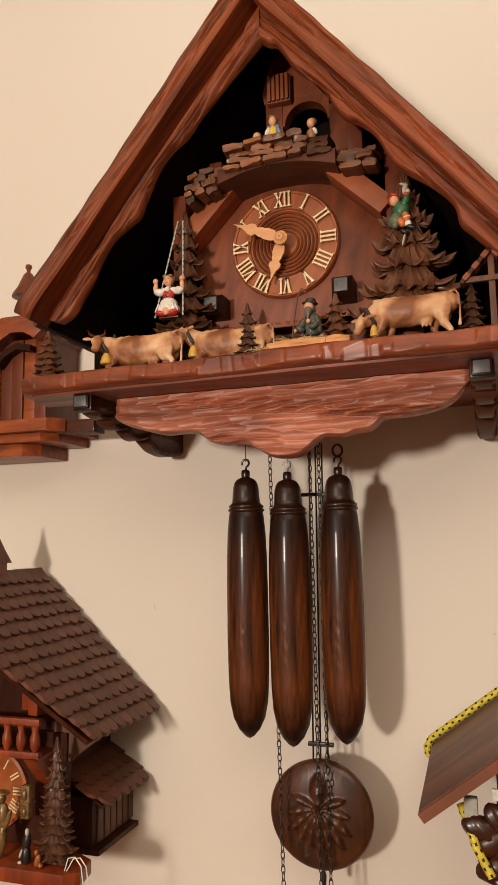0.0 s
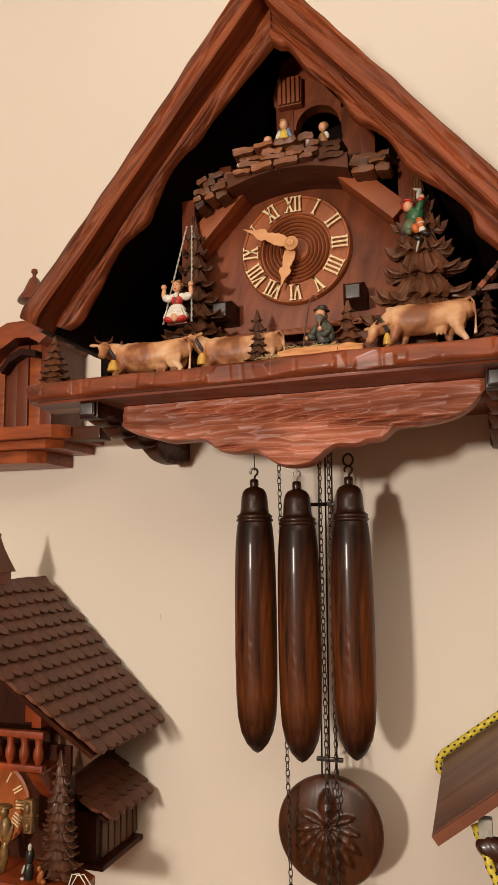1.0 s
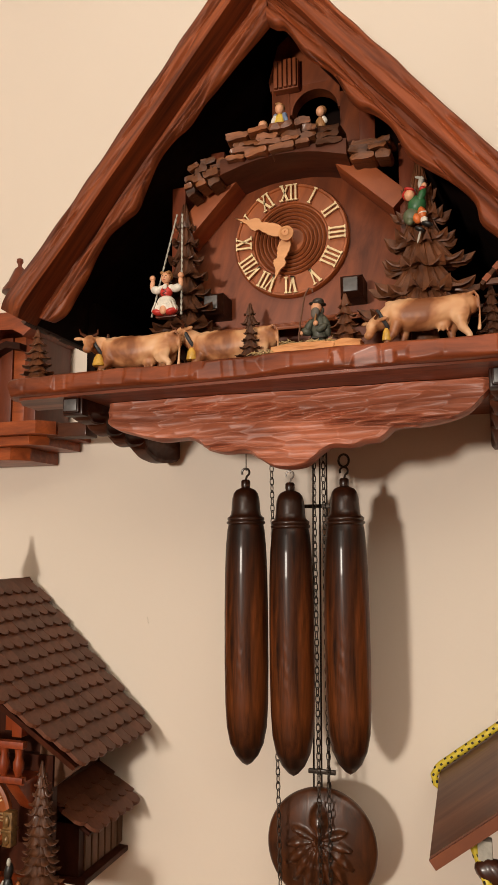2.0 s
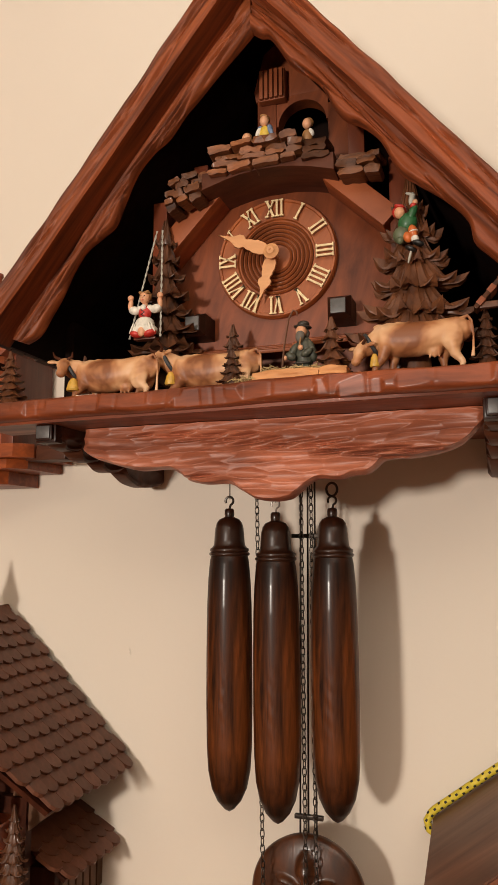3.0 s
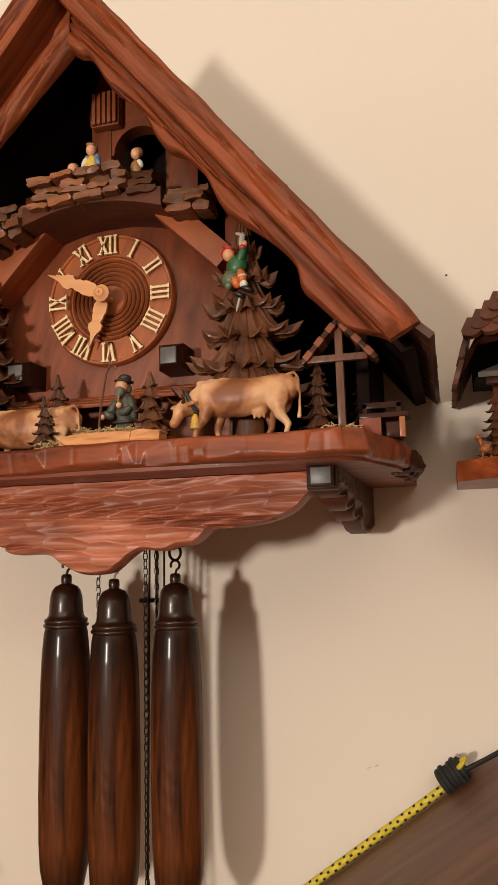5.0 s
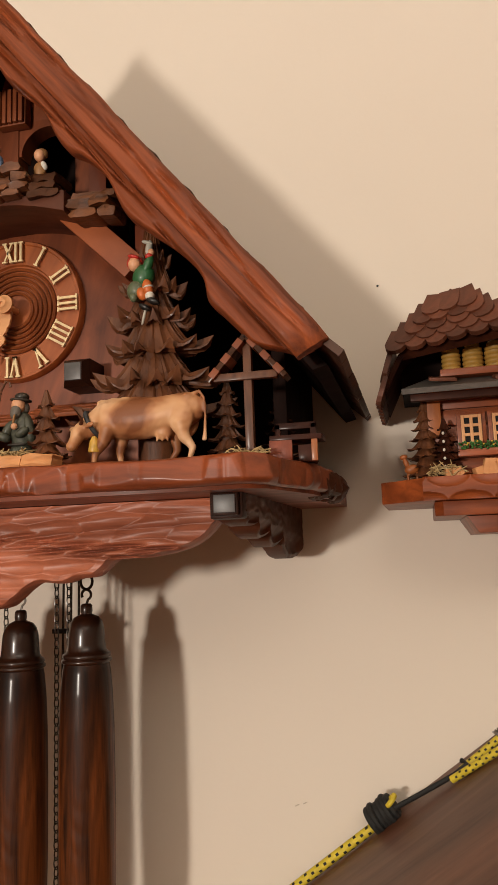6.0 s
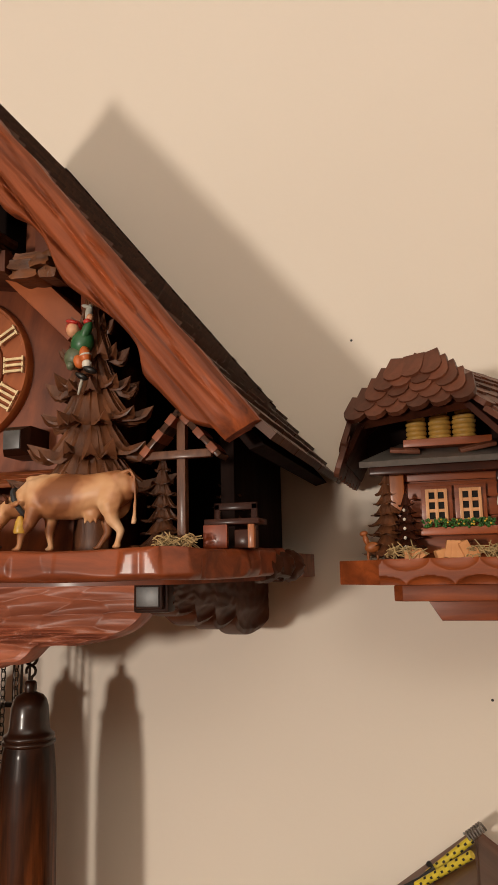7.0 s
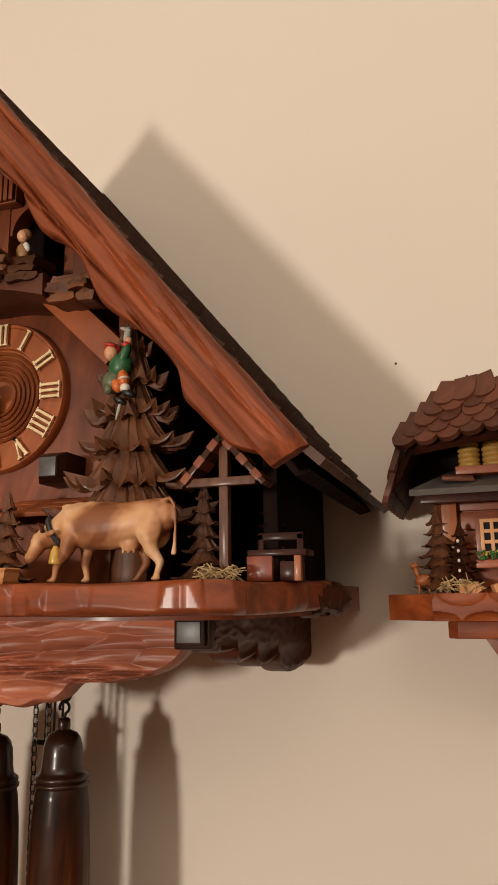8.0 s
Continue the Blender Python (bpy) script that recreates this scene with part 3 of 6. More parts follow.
        for k in range(3):
            m = pose(0, -0.176 + k * 0.011, z + k * 0.0045, 20, 0, 0)
            box(bm, x0, x1, -0.0065, 0.0065, -0.0015, 0.0015, 0.0006, m)
        part("ledge", bm, M["brace"], clock)
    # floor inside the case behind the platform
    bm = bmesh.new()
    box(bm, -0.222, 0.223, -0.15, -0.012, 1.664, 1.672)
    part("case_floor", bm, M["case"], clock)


case_work()


def log_pile(x0, x1, z0, rows, y, seed, mat, slope=0.0, bow=0.0, chunk=(0.013, 0.026)):
    """Split billets laid in uneven courses, each cut rough and a little askew."""
    rnd = random.Random(seed)
    z = z0
    for r in range(rows):
        h = rnd.uniform(0.0062, 0.0078)
        x = x0 + rnd.uniform(-0.004, 0.004)
        while x < x1 - 0.006:
            w = min(rnd.uniform(*chunk), x1 + 0.004 - x)
            bm = bmesh.new()
            hh = h * rnd.uniform(0.40, 0.54)
            out = [(-w / 2, -hh * 0.5), (-w * 0.44, hh * 0.8), (-w * 0.15, hh), (w * 0.2, hh * 0.9), (w * 0.46, hh * 0.8), (w / 2, -hh * 0.3), (w * 0.40, -hh), (0, -hh * 0.85), (-w * 0.42, -hh)]
            prism(bm, [(a, b * rnd.uniform(0.8, 1.15)) for a, b in out], -rnd.uniform(0.001, 0.006), 0.018)
            bmesh.ops.triangulate(bm, faces=[f for f in bm.faces if len(f.verts) > 4])
            bmesh.ops.subdivide_edges(bm, edges=bm.edges, cuts=2)
            for v in bm.verts:
                q = v.co + Vector((seed * 3, r * 5, x * 300))
                v.co += 0.0012 * noise.noise_vector(q * 190) + Vector((0, 0.0022 * noise.noise(Vector((q.x * 60, 0, q.z * 420))), 0))
            f = (x + w / 2 - x0) / (x1 - x0)
            zz = z + h / 2 + slope * (f - 0.5) - bow * (2 * f - 1) ** 2
            bmesh.ops.transform(bm, matrix=pose(x + w / 2, y + rnd.uniform(-0.003, 0.002), zz, 0, math.degrees(-slope / (x1 - x0)) * 0.8 + rnd.uniform(-5, 5), rnd.uniform(-8, 8)), verts=bm.verts)
            part("log", bm, mat, clock, smooth=40)
            x += w + 0.0006
        z += h * 0.97


log_pile(-0.038, 0.044, 1.884, 4, -0.201, 4, M["log"], 0.004, 0.001)
log_pile(0.045, 0.070, 1.884, 3, -0.197, 11, M["darklog"])
log_pile(0.074, 0.110, 1.866, 3, -0.193, 6, M["midlog"], -0.002, 0.0, (0.016, 0.030))
log_pile(-0.084, -0.046, 1.864, 4, -0.196, 9, M["midlog"], 0.010, 0.006, (0.009, 0.022))


def platform():
    # carved front beam that follows a bowed outline
    line = [(-0.259, -0.195), (-0.256, -0.225), (-0.243, -0.248), (-0.17, -0.252), (-0.09, -0.254), (-0.02, -0.257), (0.06, -0.262), (0.13, -0.264), (0.218, -0.264), (0.231, -0.254), (0.249, -0.19), (0.254, -0.13)]
    pts = [Vector((*p, 0)) for p in line]
    dense = []
    for a, b in zip(pts, pts[1:]):
        n = max(2, int((b - a).length / 0.0012))
        dense += [a.lerp(b, i / n) for i in range(n)]
    dense.append(pts[-1])
    total = len(dense) - 1
    length = [0.0]
    for a, b in zip(dense, dense[1:]):
        length.append(length[-1] + (b - a).length)
    bm = bmesh.new()

    rnd = random.Random(12)
    cuts = []
    s = 0.004
    while s < length[-1]:
        wide = rnd.uniform(0.014, 0.032)
        cuts.append((s, rnd.uniform(0.2, 0.85), wide, rnd.uniform(0.0010, 0.0034), rnd.uniform(-0.10, 0.10), rnd.uniform(-0.40, 0.50)))
        s += wide * rnd.uniform(0.7, 1.7)
    notches = [0.03 + 0.043 * k + rnd.uniform(-0.010, 0.010) for k in range(int(length[-1] / 0.043))]
    low, high = 1.6590, 1.6765

    def at(u, v, inner):
        i = min(total, int(round(u * total)))
        p = dense[i]
        d = (dense[min(total, i + 1)] - dense[max(0, i - 1)]).normalized()
        out = Vector((d.y, -d.x, 0))
        s = length[i]
        wave = noise.noise(Vector((s * 24, 1.5, 0)))
        # a rounded bar with a wavy top, flattened by single knife cuts
        q = 2 * v - 1
        push = 0.0052 * (1 - q * q * q * q) + 0.0012 * noise.noise(Vector((s * 30, 7, v)))
        for s0, v0, wide, deep, a, b in cuts:
            if abs(s - s0) < wide * 1.6:
                h = (v - v0) * (high - low)
                push = min(push, 0.0058 - deep + a * (s - s0) - b * h + 0.8 * max(0.0, abs(s - s0) - wide * 0.8))
        for n in notches:
            push -= 0.0006 * math.exp(-((s - n) / 0.0016) ** 2)
        z = low + (high - low) * v
        if v > 0.75:
            z += 0.0016 * wave * (v - 0.75) / 0.25
        if v < 0.15:
            z += 0.0008 * wave
        q = p + out * (push - 0.002 if not inner else -0.018)
        return (q.x, q.y, z)
    shell(bm, total, 22, lambda u, v: at(u, v, False), lambda u, v: at(u, v, True))
    part("front_beam", bm, M["beam_x"], clock, "hand-hewn front beam with faceted cuts", smooth=50)
    # the floor of the platform
    bm = bmesh.new()
    prism(bm, [(p.x * 0.985, p.y + 0.010) for p in pts] + [(0.250, -0.004), (-0.205, -0.004), (-0.205, -0.186)], 1.6565, 1.6748, axis="z")
    part("platform_floor", bm, M["beam_x"], clock)
    # rough bark-like lump at the right end
    bm = bmesh.new()
    for i in range(5):
        blob(bm, (0.246 + 0.004 * (i % 2), -0.150 + 0.016 * i, 1.665), (0.011, 0.012, 0.0100), u=22, v=14)
    for v in bm.verts:
        v.co += 0.0035 * noise.noise_vector(v.co * 90) + 0.0016 * noise.noise_vector(v.co * 260)
    part("bark_end", bm, M["bracket"], clock, "rough dark carved end of the platform")
    # carved apron board below
    BOT = [(-0.177, 1.634), (-0.165, 1.628), (-0.152, 1.624), (-0.135, 1.619), (-0.122, 1.6165), (-0.092, 1.6168), (-0.082, 1.612), (-0.074, 1.6062), (-0.060, 1.6025), (-0.036, 1.602), (-0.024, 1.596), (-0.012, 1.5885), (0.003, 1.5862),
           (0.018, 1.588), (0.026, 1.5935), (0.034, 1.600), (0.042, 1.6040), (0.062, 1.6032), (0.072, 1.6060), (0.084, 1.6072), (0.090, 1.611), (0.098, 1.6175), (0.124, 1.619), (0.146, 1.623), (0.160, 1.629), (0.172, 1.640), (0.177, 1.646)]
    bm = bmesh.new()
    scoops = make_scoops(5, -0.19, 0.19, 1.582, 1.660, 0.034, 0.0086)
    rnd = random.Random(77)
    grooves = [((0.04 + 0.618 * k) % 1.0 * 0.32, 1.6085 + (k * 7 % 18) * 0.0023, rnd.uniform(0.026, 0.052), rnd.uniform(-0.02, 0.09), rnd.uniform(0.0040, 0.0062), rnd.uniform(0.0010, 0.0015)) for k in range(38)]

    def face(u, v):
        x = -0.177 + 0.354 * u
        b = curve_table(BOT, x)
        z = b + (1.656 - b) * v
        cut = 0.0052 * scoop_depth(scoops, x, z + 0.0025 * math.sin(x * 38)) + 0.0003 * noise.noise(Vector((x * 60, z * 400, 1)))
        cut += stroke_depth(grooves, x + 0.16, z)
        hem = 0.0022 + 0.0020 * noise.noise(Vector((x * 45, 3, 0)))
        edge = 0.007 * max(0.0, 1 - (z - b) / max(0.0004, hem)) + 0.003 * (max(0.0, 1 - u / 0.015) + max(0.0, 1 - (1 - u) / 0.015))
        return (CX + x, -0.2045 + cut + edge, z)

    def rear(u, v):
        x, y, z = face(u, v)
        return (x, -0.184, z)
    shell(bm, 340, 124, face, rear)
    part("apron", bm, M["apron"], clock, "apron board carved all over with long gouge cuts", smooth=60)
    # consoles that carry the platform, each with a square cap in front
    for side, x in ((-1, -0.186), (1, 0.1985)):
        bm = bmesh.new()
        lobes = ((-0.214, -0.186, 0.0030), (-0.186, -0.146, 0.0075), (-0.146, -0.098, 0.0090), (-0.098, -0.002, 0.0115))

        def lower(y):
            z = 1.6420 - 0.0225 * (y + 0.222) / 0.22
            for y0, y1, dip in lobes:
                if y0 <= y <= y1:
                    q = (y - y0) / (y1 - y0)
                    z -= dip * math.sin(math.pi * q ** 0.75) ** 0.8
            return z

        def cheek(u, v, sg):
            y = -0.222 + 0.220 * u
            b = lower(y)
            hollow = 0.0
            for y0, y1, dip in lobes:
                q = ((y - (y0 + y1) / 2) / ((y1 - y0) * 0.48)) ** 2 + ((v - 0.20) / 0.26) ** 2
                if q < 1:
                    hollow = max(hollow, 0.0042 * (1 - q))
            hollow += 0.0008 * noise.noise(Vector((y * 90, v * 6, 4)))
            return (x + sg * (0.0105 - hollow - 0.003 * max(0.0, 1 - v / 0.08)), y, b + (1.657 - b) * v)
        shell(bm, 110, 26, lambda u, v: cheek(u, v, -1), lambda u, v: cheek(u, v, 1))
        part("console", bm, M["bracket"], clock, "dark wavy-cut console bracket")
        bm = bmesh.new()
        box(bm, x - 0.0105, x + 0.0105, -0.230, -0.218, 1.6405, 1.6575, 0.0018)
        box(bm, x - 0.0085, x + 0.0085, -0.2335, -0.2295, 1.6425, 1.6565, 0.0016)
        cap = part("cap", bm, M["cap"], clock, "square dark chamfered cap")
        # thin plate that holds the cap's painted sheen
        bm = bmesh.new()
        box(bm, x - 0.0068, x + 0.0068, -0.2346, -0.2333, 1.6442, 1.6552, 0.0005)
        part("cap_face", bm, M["capface"], cap, "square varnished face, greyed to paint its sheen")


platform()

# ---------------------------------------------------------------- the dial
DX, DZ, DR = 0.008, 1.818, 0.0585


def numeral(parent, text, angle):
    """Roman numeral from bars with small serifs, top outwards."""
    h, t = 0.0155, 0.0019
    widths = {"I": 0.0046, "V": 0.0082, "X": 0.0088}
    total = sum(widths[c] for c in text)
    m = pose(DX, -0.1555, DZ) @ Matrix.Rotation(radians(angle), 4, "Y") @ pose(0, 0, 0.0475)
    bm = bmesh.new()
    x = -total / 2
    for c in text:
        w = widths[c]
        mid = x + w / 2
        strokes = {"I": [(0, 0, 1)], "V": [(-0.38, 0, 1.25), (0.38, 0, 0.7)], "X": [(-0.36, 0.36, 1.25), (0.36, -0.36, 0.7)]}[c]
        for top, bot, fat in strokes:
            a = [(mid + top * w - t * fat / 2, h / 2), (mid + top * w + t * fat / 2, h / 2), (mid + bot * w + t * fat / 2, -h / 2), (mid + bot * w - t * fat / 2, -h / 2)]
            prism(bm, a, -0.0009, 0.0009)
            for px, pz in ((mid + top * w, h / 2), (mid + bot * w, -h / 2)):
                prism(bm, [(px - 0.0019, pz - 0.0006), (px + 0.0019, pz - 0.0006), (px + 0.0019, pz + 0.0006), (px - 0.0019, pz + 0.0006)], -0.00105, 0.0009)
        x += w
    bmesh.ops.transform(bm, matrix=m, verts=bm.verts)
    part("numeral", bm, M["cream"], parent, "cream Roman numeral", smooth=0)


def clock_hand(parent, angle, length, y):
    """Flat carved hand with leafy edges and a pointed tip."""
    half = [(0.0, 0.0042), (0.08, 0.0034), (0.14, 0.0056), (0.20, 0.0066), (0.24, 0.0060), (0.27, 0.0068), (0.33, 0.0064), (0.36, 0.0050), (0.40, 0.0058), (0.46, 0.0048), (0.50, 0.0034), (0.53, 0.0056), (0.57, 0.0072), (0.60, 0.0058), (0.63, 0.0070), (0.67, 0.0046), (0.71, 0.0030), (0.76, 0.0018), (1.0, 0.0002)]
    out = [(w, s * length) for s, w in half] + [(-w * 0.92, s * length) for s, w in half[::-1]]
    bm = bmesh.new()
    prism(bm, out, -0.0012, 0.0012, 0.0004)
    bmesh.ops.transform(bm, matrix=pose(DX, y, DZ) @ Matrix.Rotation(radians(angle), 4, "Y"), verts=bm.verts)
    part("hand", bm, M["hand"], parent, "pale carved wooden clock hand", smooth=30)


def dial():
    turn = Matrix.Rotation(radians(90), 4, "X")
    bm = bmesh.new()
    lathe(bm, [(0, -0.001), (DR, -0.001), (DR, 0.005), (DR - 0.0014, 0.0075), (DR - 0.0035, 0.0075), (DR - 0.0042, 0.0062), (0.0385, 0.0062), (0.0375, 0.0040), (0, 0.0040)],
          (DX, -0.146, DZ), 72, m=turn)
    face = part("dial", bm, M["dial"], clock, "round wooden dial with cream Roman numerals")
    for i, r in enumerate((0.0345, 0.0305, 0.0265, 0.0225, 0.0185, 0.0145)):
        bm = bmesh.new()
        lathe(bm, [(r - 0.0015, 0.0), (r - 0.0012, 0.0022), (r, 0.0032), (r + 0.0012, 0.0022), (r + 0.0015, 0.0)], (DX, -0.1499, DZ), 64, m=turn)
        part("ring", bm, M["ring"], face)
    for i, text in enumerate(("XII", "I", "II", "III", "IIII", "V", "VI", "VII", "VIII", "IX", "X", "XI")):
        numeral(face, text, 30 * i)
    clock_hand(face, -66, 0.058, -0.1665)
    clock_hand(face, 197, 0.047, -0.1625)
    bm = bmesh.new()
    lathe(bm, [(0, 0), (0.0026, 0), (0.0026, 0.018), (0.0072, 0.018), (0.0074, 0.0205), (0.005, 0.0215), (0.0034, 0.0235), (0.0012, 0.0235), (0.0010, 0.0225), (0, 0.0225)], (DX, -0.149, DZ), 24, m=turn)
    part("hub", bm, M["hand"], face, "pale turned hub of the dial")


dial()

# ---------------------------------------------------------------- weights, chains, pendulum
def bent_hook(bm, x, y, z, r, wire):
    """An open S-shaped hook standing on z."""
    pts = [(x, y, z)] + [(x + r * math.sin(a), y, z + 0.004 + r - r * math.cos(a)) for a in [math.pi * k / 9 for k in range(1, 16)]]
    tube(bm, pts, wire, 8)


def weight(x, y, dz, seed, hook):
    at = (x, y, 1.303 + dz)
    w = thing("clock_weight", at, "long turned dark-brown wooden clock weight hanging on a hook", "clock weight", "weights under the big clock")
    bm = bmesh.new()
    prof = [(0, 1.303), (0.005, 1.3060), (0.0112, 1.313), (0.0165, 1.324), (0.0198, 1.340), (0.0212, 1.362), (0.0219, 1.40), (0.0219, 1.45), (0.0214, 1.49), (0.0204, 1.515), (0.0189, 1.532), (0.0178, 1.5375), (0.0, 1.5375)]
    fine = []
    for (r0, z0), (r1, z1) in zip(prof, prof[1:]):
        n = max(1, int((z1 - z0) / 0.0018))
        fine += [(r0 + (r1 - r0) * k / n, z0 + (z1 - z0) * k / n) for k in range(n)]
    fine.append(prof[-1])
    lathe(bm, fine, (x, y, dz), 72)
    # a carved leaf: slanting veins bite into the front
    for v in bm.verts:
        a = math.atan2(v.co.x - x, -(v.co.y - y)) + 0.35 + seed * 0.12
        h = v.co.z - dz
        # long fronds that sweep down and inwards from both sides
        h0 = 1.362 + 0.062 * (abs(a) / 1.5) ** 2.2
        if h0 < h < h0 + 0.075 and 0.12 < abs(a) < 1.5:
            f = (h - h0) / 0.075
            vein = max(0.0, math.sin((abs(a) - 0.55 * f) * 26 + seed)) ** 3
            k = 0.0007 * vein * math.sin(math.pi * f) ** 0.6 * min(1.0, (abs(a) - 0.12) * 5)
            d = Vector((v.co.x - x, v.co.y - y, 0)).normalized()
            v.co -= d * k
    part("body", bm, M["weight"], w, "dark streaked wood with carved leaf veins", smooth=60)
    bm = bmesh.new()
    lathe(bm, [(0, 1.5370), (0.0178, 1.5370), (0.0196, 1.5383), (0.0197, 1.5400), (0.0181, 1.5411), (0.0189, 1.5424), (0.0188, 1.5442), (0.0168, 1.5455), (0.0153, 1.5475), (0.0147, 1.5520), (0.0144, 1.5580), (0.0138, 1.5640), (0.0124, 1.5690),
               (0.0098, 1.5725), (0.0060, 1.5742), (0.0044, 1.5750), (0.0048, 1.5775), (0.0046, 1.5815), (0.0034, 1.5830), (0, 1.5832)], (x, y, dz), 40)
    part("cap", bm, M["weightcap"], w, "near-black turned cap with ring beads", smooth=60)
    bm = bmesh.new()
    if hook == 2:
        bent_hook(bm, x, y, 1.582 + dz, 0.0040, 0.0011)
        tube(bm, [(x + 0.0052 * math.cos(a) , y, 1.6005 + dz + 0.0062 * math.sin(a)) for a in [2 * math.pi * k / 16 for k in range(16)]], 0.0012, 8, closed=True)
    else:
        bent_hook(bm, x, y, 1.5825 + dz, 0.0040, 0.0012 if hook == 0 else 0.0009)
        tube(bm, [(x + 0.0005, y, 1.592 + dz), (x + 0.0005, y, 1.62)], 0.0006, 6)
    part("hook", bm, M["iron"] if hook != 1 else M["wire"], w)


weight(-0.0535, -0.112, 0.0015, 0, 0)
weight(-0.0055, -0.116, -0.0030, 1, 1)
weight(0.0475, -0.107, 0.0005, 2, 2)


def chain(x, y, top, bottom, sway=0.0):
    """Fine oval-link chain."""
    bm = bmesh.new()
    n = int((top - bottom) / 0.0068)
    for i in range(n):
        z = top - i * 0.0068
        cx = x + sway * (top - z)
        pts = []
        for k in range(10):
            a = 2 * math.pi * k / 10
            dx, dz = 0.0019 * math.cos(a), 0.0046 * math.sin(a)
            pts.append((cx + dx, y, z + dz) if i % 2 == 0 else (cx + dx * 0.35, y + dx * 0.94, z + dz))
        tube(bm, pts, 0.00058, 5, closed=True)
    solid("chain", bm, M["iron"], (x, y, bottom), "fine dark iron chain of oval links hanging down", "chain", "chains under the big clock")


chain(-0.030, -0.098, 1.610, 1.02, 0.012)
chain(0.0135, -0.092, 1.612, 1.02)
chain(0.0225, -0.088, 1.612, 1.02)


def pendulum():
    px, pz, py, r = 0.010, 1.222, -0.070, 0.0555
    p = thing("pendulum", (px, py, pz - r), "dark round wooden pendulum disc with carved leaves on thin rods", "pendulum")
    bm = bmesh.new()
    rings, segs = 40, 120

    def height(q, a):
        x, z = q * math.sin(a) , q * math.cos(a)
        dome = 0.0125 * math.sqrt(max(0.0, 1 - q * q))
        leaf = 0.0
        for tilt, l, wd in ((0, 0.62, 0.13), (180, 0.98, 0.10), (162, 1.00, 0.09), (-162, 1.00, 0.09), (143, 0.96, 0.09), (-143, 0.96, 0.09), (122, 0.88, 0.085), (-122, 0.88, 0.085), (100, 0.74, 0.08), (-100, 0.74, 0.08), (74, 0.62, 0.07), (-74, 0.62, 0.07)):
            t = radians(tilt)
            xx = x * (1 + 0.35 * abs(x))
            s, w = xx * math.sin(t) + (z - 0.18) * math.cos(t), xx * math.cos(t) - (z - 0.18) * math.sin(t)
            if 0 < s < l:
                half = 1.35 * wd * math.sin(math.pi * (s / l) ** 1.15)
                if abs(w) < half:
                    leaf = max(leaf, 0.0052 * (1 - (abs(w) / half) ** 2) + 0.0004 * math.sin(30 * s))
        return dome + leaf
    prev = None
    centre = bm.verts.new((px, py - height(0, 0), pz))
    for j in range(1, rings + 1):
        q = j / rings
        ring = [bm.verts.new((px + r * q * math.sin(a), py - height(q, a), pz + r * q * math.cos(a))) for a in [2 * math.pi * k / segs for k in range(segs)]]
        for k in range(segs):
            if prev is None:
                bm.faces.new((centre, ring[k], ring[(k + 1) % segs]))
            else:
                bm.faces.new((prev[k], ring[k], ring[(k + 1) % segs], prev[(k + 1) % segs]))
        prev = ring
    back = [bm.verts.new((px + r * 0.97 * math.sin(a), py + 0.008, pz + r * 0.97 * math.cos(a))) for a in [2 * math.pi * k / segs for k in range(segs)]]
    for k in range(segs):
        bm.faces.new((prev[k], back[k], back[(k + 1) % segs], prev[(k + 1) % segs]))
    bm.faces.new(back)
    part("disc", bm, M["disc"], p, "domed dark disc carved with leaves", smooth=50)
    for dx in (-0.008, 0.0, 0.008):
        bm = bmesh.new()
        tube(bm, [(px + dx, py + 0.004, pz + r - 0.004), (px + dx * 0.9 + 0.004, py + 0.004, 1.615)], 0.0011, 6)
        part("rod", bm, M["iron"], p)
    for z in (pz + r + 0.012, 1.556):
        bm = bmesh.new()
        box(bm, px - 0.013, px + 0.015, py + 0.001, py + 0.006, z, z + 0.004, 0.0006)
        part("cross_bar", bm, M["iron"], p)
    bm = bmesh.new()
    lathe(bm, [(0, -0.012), (0.0022, -0.011), (0.0030, 0.0), (0.0014, 0.006), (0.0014, 0.012)], (px, py + 0.003, pz - r - 0.006), 12)
    part("rating_nut", bm, M["iron"], p)


pendulum()

